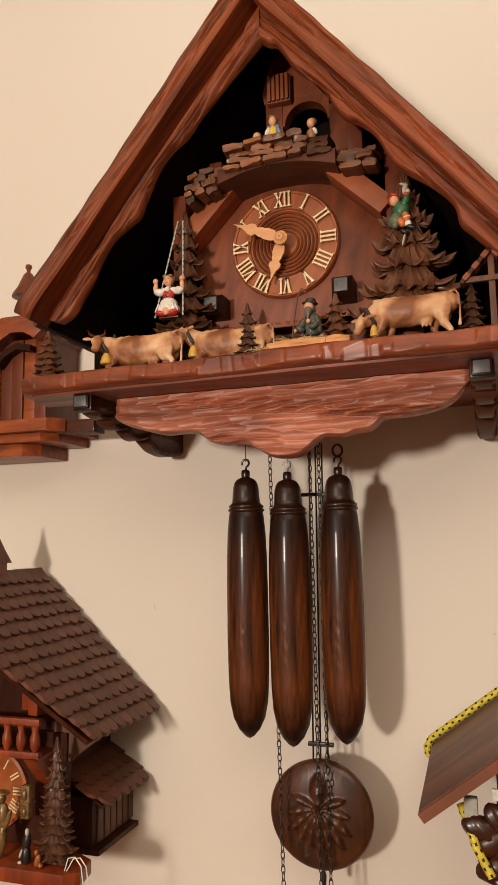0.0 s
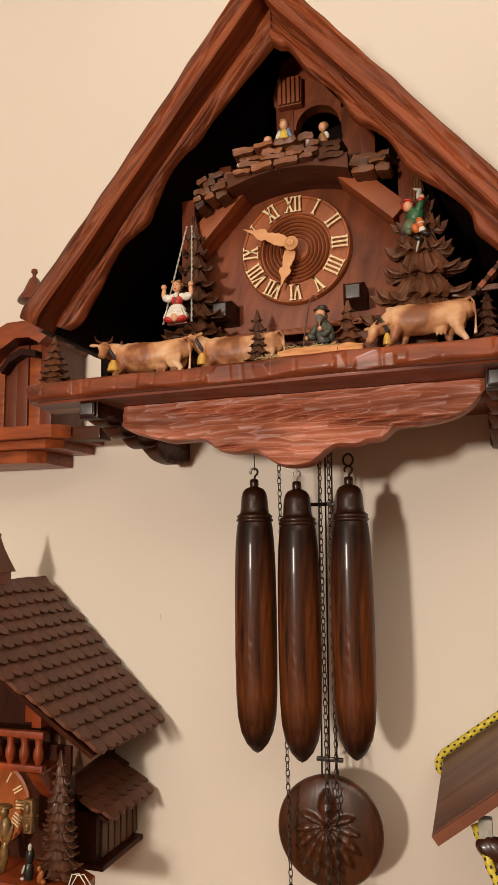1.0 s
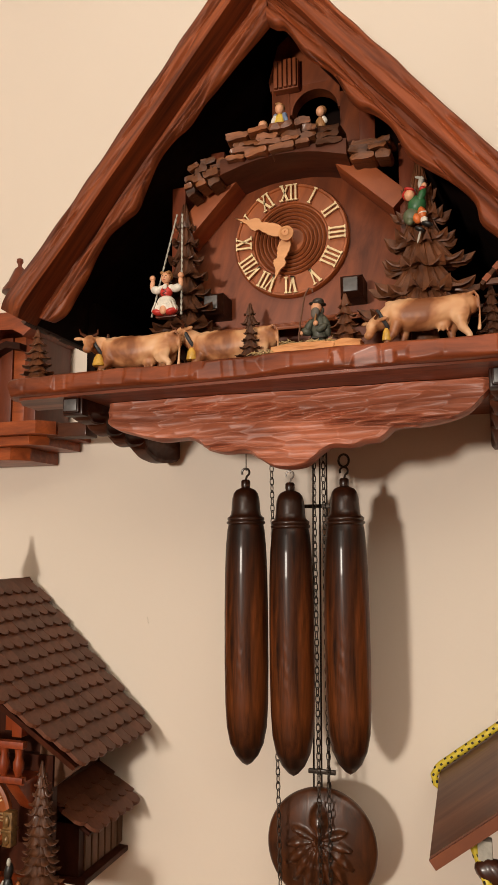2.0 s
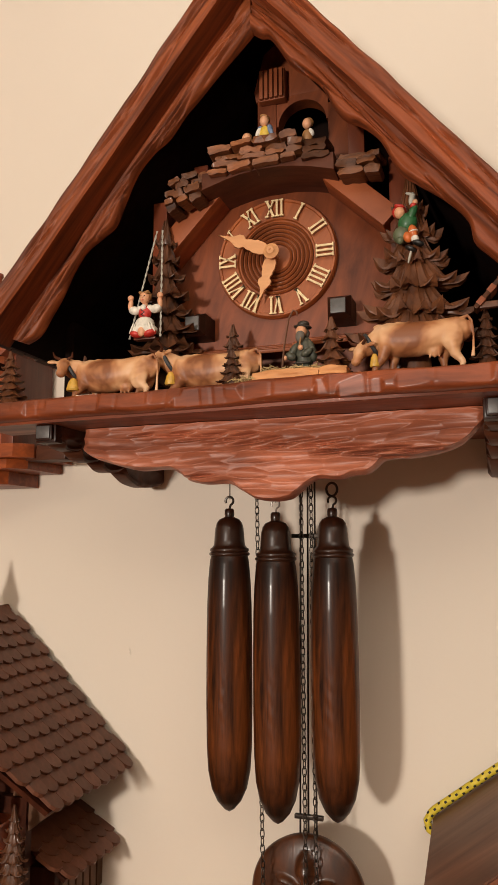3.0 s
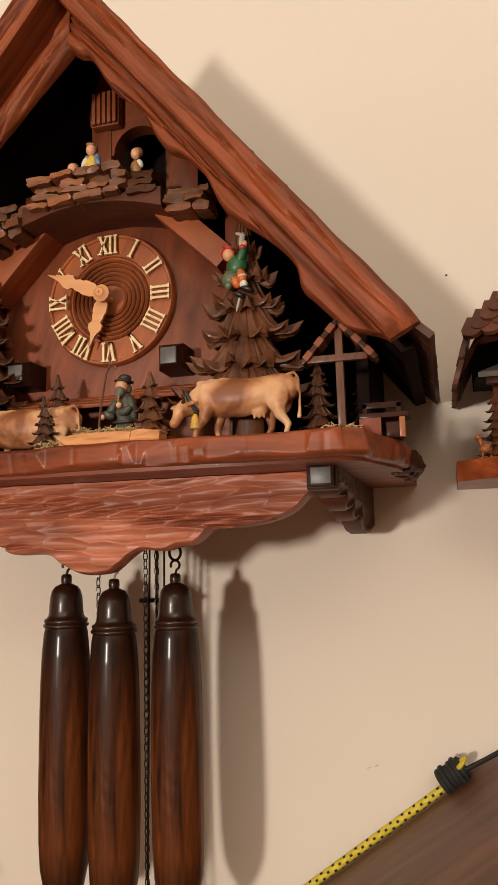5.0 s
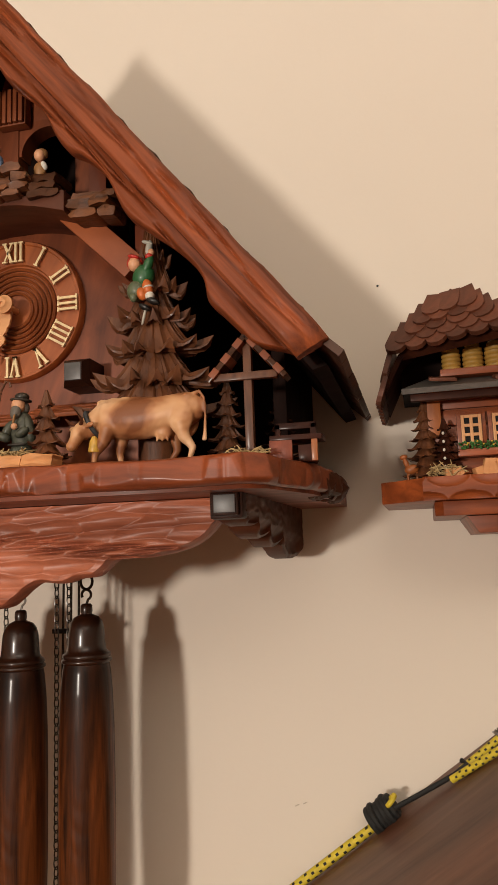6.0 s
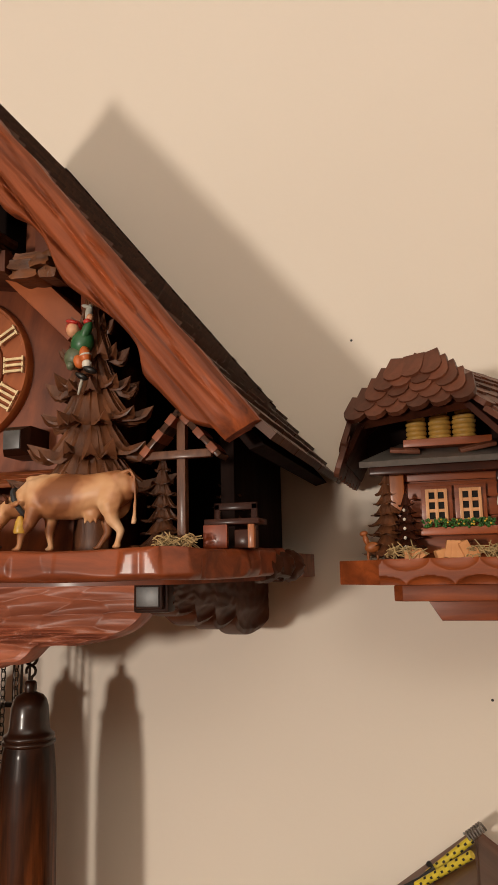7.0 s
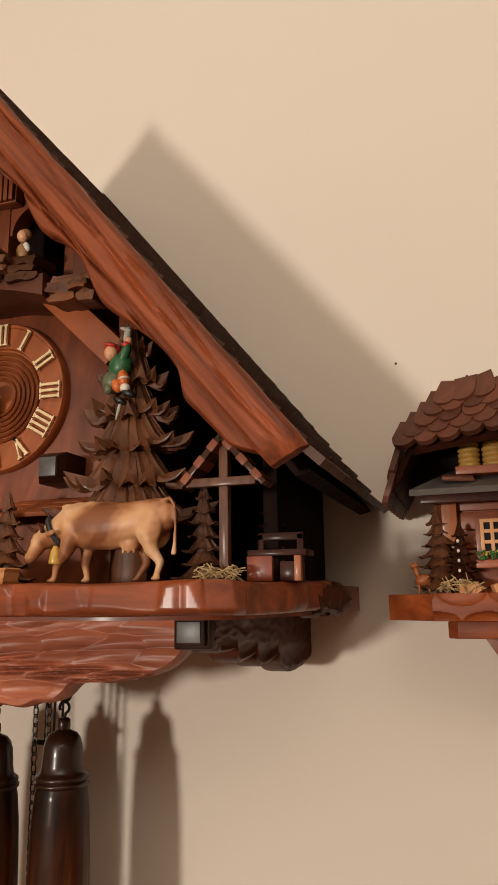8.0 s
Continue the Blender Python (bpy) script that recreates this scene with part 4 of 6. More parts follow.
# ---------------------------------------------------------------- carved firs
def fir(at, height, radius, tiers, blades, mat, label, group="", curl=0.2, flat=0.7, seed=1, trunk=0.12, category="carved tree", taper=0.75, fan=1.3, blunt=2.4, sag=1.35):
    """Carved fir: a tapered core with tiers of overlapping drooping blades, each veined and turned up at its tip."""
    rnd = random.Random(seed)
    at = Vector(at)
    t = thing("carved_fir", at, label, category, group)
    bm = bmesh.new()
    lathe(bm, [(0, 0), (radius * 0.25, 0), (radius * 0.22, height * trunk), (radius * 0.46, height * trunk), (radius * 0.05, height * 0.96), (0, height)], at, 12)
    for v in bm.verts:
        v.co.y = at.y + (v.co.y - at.y) * flat
    part("trunk", bm, mat, t)
    bm = bmesh.new()
    cols, rows_n = 6, 9
    vein = (0.0, 0.75, 0.30, 1.0, 0.30, 0.75, 0.0)
    for i in range(tiers):
        f = i / tiers
        z0 = height * (trunk + (1 - trunk) * f)
        rr = radius * (1 - f) ** taper + radius * 0.07
        step = height * (1 - trunk) / tiers
        n = max(5, int(blades * (0.6 + 0.4 * (1 - f))))
        for k in range(n):
            a = 2 * math.pi * (k + 0.5 * (i % 2) + rnd.uniform(-0.18, 0.18)) / n
            r = rr * rnd.uniform(0.82, 1.12)
            half = math.pi / n * fan
            drop = step * rnd.uniform(0.95, 1.15) * sag
            lift = curl * step * rnd.uniform(0.6, 1.3)
            vs = []
            for j in range(rows_n + 1):
                s = j / rows_n
                q = r * (0.16 + 0.84 * s)
                z = z0 + step * 1.05 * sag - drop * math.sin(min(1.0, s / 0.82) * math.pi / 2) ** 1.15 + lift * max(0.0, s - 0.55) ** 2 * 4.9
                w = half * (1.0 if s < 0.35 else max(0.0, 1 - ((s - 0.35) / 0.65) ** blunt))
                ridge = 0.11 * step * (1 - 0.7 * s)
                row = []
                for c in range(cols + 1):
                    b = w * (2 * c / cols - 1)
                    up = ridge * vein[c] - 0.10 * step * (2 * c / cols - 1) ** 2
                    row.append(Vector((at.x + q * math.sin(a + b), at.y - flat * q * math.cos(a + b) - up * 0.5, at.z + z + up)))
                vs.append([bm.verts.new(p) for p in row] if w > 1e-5 else [bm.verts.new(row[cols // 2])] * (cols + 1))
            for r0, r1 in zip(vs, vs[1:]):
                for c in range(cols):
                    bm.faces.new(list(dict.fromkeys((r0[c], r1[c], r1[c + 1], r0[c + 1]))))
            under = bm.verts.new((at.x + r * 0.2 * math.sin(a), at.y - flat * r * 0.2 * math.cos(a), at.z + z0 + step * 0.15))
            for edge in ([row[0] for row in vs], [row[cols] for row in vs]):
                for p, q in zip(edge, edge[1:]):
                    if p is not q:
                        bm.faces.new((p, q, under))
            for p, q in zip(vs[0], vs[0][1:]):
                bm.faces.new((p, q, under))
    part("crown", bm, mat, t, smooth=42)
    return t


FIRS = "carved firs on the big clock"
fir((0.137, -0.185, 1.677), 0.170, 0.052, 6, 15, M["firlight"], "large carved brown fir with curled pointed branches", FIRS, 0.45, 0.55, 3, 0.22, taper=0.8, fan=1.55, blunt=1.7, sag=1.5)
fir((-0.093, -0.180, 1.677), 0.172, 0.038, 9, 10, M["fir"], "tall slim carved dark-brown fir behind the swing", FIRS, 0.35, 0.6, 5, 0.08, taper=0.62, fan=1.25, blunt=3.0)
SMALL = dict(curl=0.15, flat=0.6, trunk=0.05, taper=0.7, fan=1.35, blunt=3.4, sag=1.2)
fir((-0.232, -0.222, 1.676), 0.052, 0.0205, 7, 8, M["firlight"], "small carved brown fir on the platform end", FIRS, seed=6, **SMALL)
fir((-0.012, -0.222, 1.676), 0.043, 0.0145, 6, 8, M["fir"], "small carved dark fir beside a cow", FIRS, seed=7, **SMALL)
fir((-0.026, -0.178, 1.690), 0.056, 0.0185, 6, 8, M["fir"], "small carved dark fir against the panel", FIRS, seed=8, **SMALL)
fir((0.074, -0.222, 1.676), 0.054, 0.0205, 6, 8, M["firlight"], "small carved brown fir by the trough", FIRS, seed=9, **SMALL)
fir((0.193, -0.198, 1.676), 0.057, 0.0180, 7, 8, M["fir"], "small carved dark fir behind the wayside cross", FIRS, seed=10, **SMALL)
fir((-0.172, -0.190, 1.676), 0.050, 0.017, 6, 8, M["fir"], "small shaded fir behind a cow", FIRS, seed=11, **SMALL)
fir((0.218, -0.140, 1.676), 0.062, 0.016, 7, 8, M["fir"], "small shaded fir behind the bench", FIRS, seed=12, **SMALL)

# ---------------------------------------------------------------- figures on the platform
BARREL = [(-0.355, 0.030, 0.068, 0.078), (-0.30, 0.026, 0.090, 0.108), (-0.22, 0.012, 0.096, 0.116), (-0.12, -0.004, 0.104, 0.122), (-0.02, -0.014, 0.114, 0.134), (0.09, -0.012, 0.112, 0.132), (0.19, -0.002, 0.100, 0.128), (0.28, 0.004, 0.080, 0.106)]


def cow(at, length, facing, stand, head, yaw, pitch=35, bell=1.0, group="cows on the big clock"):
    """Painted carved cow, blended from rounded masses. head: its height and reach in body lengths; yaw turns it to the viewer."""
    bm = bmesh.new()
    L, f = length, facing
    x0, y0, z0 = at
    zc = z0 + stand * L

    def b(dx, dy, dz, rx, ry, rz, turn=0):
        blob(bm, (x0 + f * dx * L, y0 + dy * L, zc + dz * L), (rx * L, ry * L, rz * L), turn=(0, -f * turn, 0), u=16, v=10)
    for (xa, za, ya, ra), (xb, zb, yb, rb) in zip(BARREL, BARREL[1:]):
        for k in range(11):
            q = k / 11
            b(xa + (xb - xa) * q, 0, za + (zb - za) * q, 0.062, ya + (yb - ya) * q, ra + (rb - ra) * q)
    # spine, hip bones, shoulder blade, thigh and brisket
    for k in range(9):
        b(-0.33 + 0.075 * k, 0, 0.108 - 0.010 * math.sin(k * 0.75), 0.05, 0.022, 0.020)
    for sy in (-1, 1):
        b(-0.31, sy * 0.058, 0.088, 0.036, 0.026, 0.030)
        b(-0.275, sy * 0.066, -0.035, 0.078, 0.040, 0.115, 8)
        b(0.215, sy * 0.066, -0.010, 0.060, 0.038, 0.110, -10)
    b(0.27, 0, -0.085, 0.06, 0.045, 0.055)
    hz, hx = head
    for k in range(8):
        s = k / 7
        b(0.25 + s * (hx - 0.25), -0.04 * s * yaw, 0.015 + s * (hz - 0.015), 0.080 - 0.020 * s, 0.066 - 0.014 * s, 0.108 - 0.045 * s)
    # the head: brow, long face, muzzle and ears
    flat = Vector((f * math.cos(radians(yaw * 60)), -math.sin(radians(yaw * 60)), 0))
    hd = flat * math.cos(radians(pitch)) - Vector((0, 0, math.sin(radians(pitch))))
    sd = Vector((-flat.y, flat.x, 0))
    up = hd.cross(sd)
    if up.z < 0:
        up = -up
    hc = Vector((x0 + f * hx * L, y0 - 0.05 * yaw * L, zc + hz * L))
    turn = Matrix((hd, sd, up)).transposed().to_4x4()

    def h(fwd, side, high, r):
        c = hc + (hd * fwd + sd * side + up * high) * L
        bmesh.ops.create_uvsphere(bm, u_segments=14, v_segments=9, radius=1.0, matrix=Matrix.Translation(c) @ turn @ Matrix.Diagonal((*[v * L for v in r], 1)))
    h(0.0, 0, 0.0, (0.062, 0.060, 0.058))
    h(0.035, 0, 0.018, (0.050, 0.052, 0.040))
    h(0.075, 0, -0.004, (0.062, 0.042, 0.042))
    h(0.130, 0, -0.010, (0.040, 0.043, 0.037))
    for sg in (-1, 1):
        h(0.050, sg * 0.040, 0.022, (0.020, 0.014, 0.016))
        h(-0.012, sg * 0.098, 0.022, (0.026, 0.048, 0.016))
    # legs, either standing or with only the upper half over the beam
    legs = ((0.205, -1, 0.115), (0.17, 1, 0.00), (-0.27, -1, -0.055), (-0.22, 1, 0.075))
    for dx, sy, sw in legs:
        hind = dx < 0
        bend = -0.035 if hind else 0.012
        tube(bm, [(x0 + f * dx * L, y0 + sy * 0.058 * L, zc - 0.06 * L), (x0 + f * (dx + sw * 0.35) * L, y0 + sy * 0.060 * L, z0 + stand * 0.50 * L), (x0 + f * (dx + sw * 0.7 + bend) * L, y0 + sy * 0.060 * L, z0 + stand * 0.30 * L),
                  (x0 + f * (dx + sw * 0.9) * L, y0 + sy * 0.060 * L, z0 + stand * 0.10 * L), (x0 + f * (dx + sw) * L, y0 + sy * 0.060 * L, z0 + 0.010 * L)],
             [0.062 * L, 0.040 * L, 0.026 * L, 0.018 * L, 0.022 * L], 10)
        blob(bm, (x0 + f * (dx + sw + 0.012) * L, y0 + sy * 0.060 * L, z0 + 0.014 * L), (0.032 * L, 0.025 * L, 0.014 * L), u=10, v=6)
    b(-0.14, -0.015, -0.118, 0.062, 0.050, 0.044)
    for k in range(3):
        b(-0.175 + 0.035 * k, -0.04, -0.160, 0.011, 0.011, 0.022)
    tail = [(-0.335, 0.105), (-0.385, 0.125), (-0.415, 0.08), (-0.420, -0.02), (-0.415, -0.13), (-0.410, -0.19)]
    tube(bm, [(x0 + f * a * L, y0 - 0.04 * L, zc + c * L) for a, c in tail], [0.018 * L, 0.014 * L, 0.011 * L, 0.011 * L, 0.014 * L, 0.019 * L], 8)
    label = "painted carved tan cow standing behind the beam, wearing a bell" if stand < 0.25 else "painted carved tan cow standing with lowered head"
    ob = solid("cow_figurine", bm, M["cow"], (x0, y0, z0), label, "figurine", group, smooth=70)
    rm = ob.modifiers.new("blend", "REMESH")
    rm.mode, rm.voxel_size, rm.use_smooth_shade = "VOXEL", 0.0007, True
    sm = ob.modifiers.new("soften", "SMOOTH")
    sm.factor, sm.iterations = 0.5, 26
    s = 0.55
    cx, cy, cz = x0 + f * (0.25 + s * (hx - 0.25)) * L, y0 - 0.04 * s * yaw * L, zc + (0.01 + s * (hz - 0.01)) * L
    bm = bmesh.new()
    pts = [(cx + f * 0.045 * L * math.cos(a), cy + 0.068 * L * math.sin(a), cz + 0.080 * L * math.cos(a)) for a in [2 * math.pi * k / 20 for k in range(20)]]
    tube(bm, pts, 0.016 * L, 8, closed=True)
    part("strap", bm, M["strap"], ob)
    bm = bmesh.new()
    lathe(bm, [(0, 0), (0.048 * L * bell, 0), (0.054 * L * bell, 0.012 * L), (0.040 * L * bell, 0.07 * L), (0.020 * L * bell, 0.10 * L), (0, 0.105 * L)], (cx - f * 0.03 * L, cy - 0.055 * L, max(z0 + 0.002, cz - 0.185 * L)), 14)
    part("bell", bm, M["brass"], ob, "yellow painted bell")
    for sg in (-1, 1):
        bm = bmesh.new()
        q = [hc + (sd * sg * a + up * c - hd * 0.01) * L for a, c in ((0.030, 0.045), (0.070, 0.070), (0.078, 0.110))]
        tube(bm, q, [0.014 * L, 0.011 * L, 0.004 * L], 8)
        part("horn", bm, M["bracket"], ob)
    return ob


cow((-0.126, -0.220, 1.6765), 0.112, -1, 0.215, (0.085, 0.38), 1.80, 38)
cow((-0.037, -0.206, 1.6765), 0.114, -1, 0.215, (0.12, 0.39), 1.0, 46, 0.85)
cow((0.1395, -0.214, 1.6770), 0.105, -1, 0.325, (-0.07, 0.39), 0.95, 50, 0.7)
bm = bmesh.new()
box(bm, -0.150, -0.128, -0.2405, -0.232, 1.6765, 1.6795, 0.0008)
solid("paper_slip", bm, M["white"], (-0.139, -0.236, 1.6765), "small folded white paper slip under a cow", "paper slip")


def doll(name, at, pieces, mats, label, size=1.0):
    """A small painted figure as one mesh: pieces are (slot, centre, radii, turn) in millimetres from its base."""
    bm = bmesh.new()
    for slot, c, r, turn in pieces:
        blob(bm, [at[i] + c[i] * size / 1000 for i in range(3)], [v * size / 1000 for v in r], slot, turn)
    return solid(name, bm, [M[m] for m in mats], at, label, "figurine", smooth=60)


def swing():
    x, y = -0.1015, -0.205
    at = (x, y, 1.7365)
    pieces = [(1, (0, 0, 6), (11.5, 8.5, 6), (0, 0, 0)), (1, (0, -0.5, 11), (9, 7, 7), (0, 0, 0)), (2, (-6.5, -3.5, 2), (6, 5, 3), (0, 15, 0)), (2, (6.5, -3.5, 2), (6, 5, 3), (0, -15, 0)), (0, (0, -6.5, 3.5), (3.6, 2.6, 4.6), (0, 0, 0)),
              (2, (0, 0, 21.5), (6.0, 4.8, 6.2), (0, 0, 0)), (1, (0, -3.9, 25.5), (2.6, 1.6, 2.6), (0, 0, 0)), (1, (-4.6, 0.4, 25.5), (3.4, 3.6, 3), (0, 0, 0)), (1, (4.6, 0.4, 25.5), (3.4, 3.6, 3), (0, 0, 0)),
              (1, (-10, 0, 24.5), (5.6, 3.6, 3.8), (0, 12, 0)), (1, (10, 0, 24.5), (5.6, 3.6, 3.8), (0, -12, 0)), (0, (-14, 0, 30), (2.3, 2.2, 5.5), (0, 8, 0)), (0, (14, 0, 30), (2.3, 2.2, 5.5), (0, -8, 0)),
              (0, (-14, 0, 36), (2.8, 2.6, 2.8), (0, 0, 0)), (0, (14, 0, 36), (2.8, 2.6, 2.8), (0, 0, 0)), (0, (0, 0, 29), (2.4, 2.4, 3), (0, 0, 0)),
              (0, (0, -1.4, 34.5), (4.6, 4.4, 5.4), (0, 0, 0)), (3, (0, 1.4, 36.6), (5.5, 4.4, 5.2), (0, 0, 0)), (3, (-2.6, -2.6, 38.6), (2.8, 2.4, 1.7), (0, 28, 0)), (3, (2.6, -2.6, 38.6), (2.8, 2.4, 1.7), (0, -28, 0)), (0, (0, -5.8, 34), (0.9, 0.9, 1.1), (0, 0, 0)),
              (4, (-1.7, -5.3, 35.4), (0.6, 0.5, 0.5), (0, 0, 0)), (4, (1.7, -5.3, 35.4), (0.6, 0.5, 0.5), (0, 0, 0)), (2, (0, -5.2, 31.6), (1.0, 0.6, 0.4), (0, 0, 0))]
    pieces += [(4, (0, -4.9 + 0.2 * k, 18 + 2.0 * k), (2.4, 0.5, 0.35), (0, 28 * (-1) ** k, 0)) for k in range(4)]
    pieces += [(1, (-10 + 2.5 * k, -6.8 + 0.3 * abs(k - 4), 7), (0.8, 0.8, 5.0), (0, 6 * (4 - k), 0)) for k in range(9)]
    doll("girl_figurine", at, pieces, ["skin", "white", "red", "hair", "black"], "painted doll in white skirt and laced red bodice on a swing", 1.06)
    s = thing("swing", (x, y, 1.735), "toy swing with twisted grey cords and a wooden seat", "swing")
    for side in (-1, 1):
        bm = bmesh.new()
        a, b = Vector((x + side * 0.0155, y, 1.736)), Vector((x + 0.008 + side * 0.0028, y + 0.012, 1.842))
        for ph in (0, math.pi):
            tube(bm, [a.lerp(b, k / 60) + Vector((0.0005 * math.cos(k * 0.9 + ph), 0.0005 * math.sin(k * 0.9 + ph), 0)) for k in range(61)], 0.00052, 6)
        part("cord", bm, M["cordgrey"], s)
    bm = bmesh.new()
    box(bm, x - 0.011, x + 0.011, y - 0.001, y + 0.007, 1.7345, 1.7365, 0.0006)
    part("seat", bm, M["post"], s)


swing()
doll("climber_figurine", (0.1340, -0.197, 1.7925), [
    (0, (-5, -2, 31), (4.6, 4.4, 5.2), (0, 0, 0)), (4, (-5.6, 1.0, 33), (6.2, 5.0, 5.6), (0, 0, 0)), (4, (-5, -3.4, 36), (4.6, 3, 1.6), (0, 15, 0)), (1, (1, 0, 22), (8, 6.4, 9), (0, 25, 0)), (2, (-4, 0, 12), (7.4, 6.8, 7.8), (0, 20, 0)),
    (1, (5.5, -3, 29), (3.4, 3.4, 7.5), (0, 24, 0)), (4, (6.5, -3, 35), (3, 3, 2.4), (0, 0, 0)), (0, (8, -3, 38), (2.4, 2.4, 2.6), (0, 0, 0)), (3, (5.5, -4, 12), (3.8, 3.8, 6.4), (0, -12, 0)), (5, (7, -4.4, 5.5), (3.3, 3.4, 3.6), (0, -12, 0)), (5, (5.9, -4.4, 12), (4.0, 3.9, 1.2), (0, -10, 0)),
    (6, (9.5, -5, 1.5), (5.4, 3.4, 2.4), (0, 24, 0)), (6, (3, -4, -2), (5, 3.2, 2.2), (0, 30, 0)), (3, (1, -4, 8), (3.6, 3.6, 5), (0, -20, 0)), (2, (-5, -4, 6), (3, 3, 3.4), (0, 0, 0)), (7, (5, 1, 43), (2.6, 2.4, 6), (0, 10, 0)), (7, (4, 0, 47), (4.4, 1.2, 1.4), (0, 20, 0)), (7, (2.5, -4, -8), (1.1, 1.2, 7), (0, 15, 0)),
], ["skin", "green", "greygreen", "orange", "red", "white", "black", "cordgrey"], "painted doll in green jacket and orange socks climbing the fir")
doll("shepherd_figurine", (0.0475, -0.208, 1.678), [
    (0, (0, 0, 9), (7.4, 6, 11), (0, 0, 0)), (0, (0.5, 0, 24), (7.0, 5.6, 12), (0, 0, 0)), (0, (-2, -3, 8), (3.6, 4, 9), (0, 6, 0)), (0, (3.4, -3, 8), (3.6, 4, 9), (0, -6, 0)), (1, (-1, -2, 39), (3.9, 4.0, 4.6), (0, 0, 0)), (3, (-1.4, -4.2, 35), (3.2, 2.6, 4.6), (0, 8, 0)), (3, (-0.4, 1.0, 38), (4.4, 3.6, 4.4), (0, 0, 0)),
    (2, (-0.6, 0, 42.4), (6.4, 5.8, 1.3), (0, 6, 0)), (2, (-0.2, 0.4, 44.4), (4.2, 4.0, 2.6), (0, 0, 0)), (0, (-6.6, -3, 25), (3, 3.4, 6.5), (0, 30, 0)), (0, (-7.5, -6, 21), (4.2, 3, 2.6), (0, 30, 0)), (0, (6, -2, 25), (3, 3.4, 8), (0, -14, 0)), (0, (3.6, -6, 23), (4.6, 2.8, 2.6), (0, -30, 0)),
    (1, (-0.6, -7, 26.5), (1.9, 1.9, 1.9), (0, 0, 0)), (1, (-11.4, -7, 20), (1.9, 1.9, 1.9), (0, 0, 0)), (4, (-0.6, -7.4, 30.5), (0.7, 0.8, 3), (0, 10, 0)), (2, (0, -5.2, 16.5), (6, 1.6, 1.0), (0, 0, 0)),
], ["coat", "skin", "hat", "beard", "hair"], "painted bearded doll in dark olive coat and hat", 1.24)
bm = bmesh.new()
tube(bm, [(0.030, -0.219, 1.677), (0.0335, -0.219, 1.712), (0.0375, -0.219, 1.735), (0.0415, -0.219, 1.7425), (0.0445, -0.219, 1.741), (0.0450, -0.219, 1.738)], 0.0009, 6)
solid("crook", bm, M["crook"], (0.030, -0.219, 1.677), "thin brown wooden shepherd's crook leaning by the trough", "crook")
doll("boy_figurine", (0.008, -0.186, 1.9160), [
    (1, (0, 0, 8), (5.6, 4.6, 8), (0, 0, 0)), (0, (0, -1.4, 20), (4.4, 4.4, 5.2), (0, 0, 0)), (2, (0, 1, 22.4), (5.0, 4.4, 4.4), (0, 0, 0)), (2, (0, -3, 24), (4, 2.4, 1.6), (0, 12, 0)), (4, (-5.6, -2, 9), (2.4, 2.4, 5), (0, 24, 0)), (3, (6, -2, 9), (2.4, 2.6, 5), (0, -24, 0)), (3, (-4.4, 1, 12), (3, 4, 5), (0, 0, 0)), (3, (4.4, 1, 12), (3, 4, 5), (0, 0, 0)),
], ["skin", "yellow", "hair", "blue", "white"], "small painted doll in a yellow and blue shirt behind the logs")
doll("child_figurine", (-0.0095, -0.186, 1.9090), [(1, (0, 0, 5), (4.5, 4, 5), (0, 0, 0)), (0, (0, -0.8, 13.5), (4.2, 4.2, 4.8), (0, 0, 0)), (1, (0, 1, 15), (4.8, 4.4, 4.4), (0, 0, 0))], ["skin", "hair"], "tiny brown-haired doll's head behind the logs")
doll("child_figurine", (0.0480, -0.186, 1.909), [(1, (0, 0, 5), (5, 4, 7), (0, 0, 0)), (0, (0, -0.8, 17), (4.2, 4.2, 5), (0, 0, 0)), (1, (1, 1.2, 19), (4.8, 4.2, 4.4), (0, 0, 0)), (2, (4, -1, 8), (2.4, 2.4, 4), (0, -25, 0))], ["skin", "hair", "white"], "small painted doll with brown hair under the arch")


def trough():
    t = thing("trough", (0.05, -0.242, 1.6755), "pale split-wood trough in two pieces lying on the platform", "trough")
    for x0, x1, z1 in ((0.014, 0.068, 1.6862), (0.0685, 0.0900, 1.6862)):
        bm = bmesh.new()

        def skin(u, v, back):
            x = x0 + (x1 - x0) * u
            thin = min(1.0, u * 5 + 0.25) if x0 < 0.03 else 1.0
            z = 1.6755 + (z1 - 1.6755) * v * (0.78 + 0.22 * thin) + 0.0011 * noise.noise(Vector((x * 110, 4, v)))
            y = -0.249 + 0.14 * (0.5 - u) ** 2 * 0.1 + 0.0016 * noise.noise(Vector((x * 70, z * 420, 2))) + 0.003 * max(0.0, v - 0.7)
            return (x + 0.0014 * noise.noise(Vector((z * 500, u, 1))), y + (0.014 if back else 0), z)
        shell(bm, 40, 12, lambda u, v: skin(u, v, False), lambda u, v: skin(u, v, True))
        part("split_log", bm, M["trough"], t, smooth=40)


trough()


def straw(x0, x1, y, z, count, seed, label):
    rnd = random.Random(seed)
    bm = bmesh.new()
    for _ in range(count):
        p = Vector((rnd.uniform(x0, x1), y + rnd.uniform(-0.006, 0.006), z + rnd.uniform(0, 0.006)))
        d = Vector((rnd.uniform(-1, 1), rnd.uniform(-1, 1), rnd.uniform(-0.4, 0.6))).normalized() * rnd.uniform(0.003, 0.007)
        tube(bm, [p - d, p + d * 0.2 + Vector((0, 0, 0.001)), p + d], 0.0004, 4)
    solid("straw", bm, M["straw"], ((x0 + x1) / 2, y, z), label, "straw", kind="stuff")


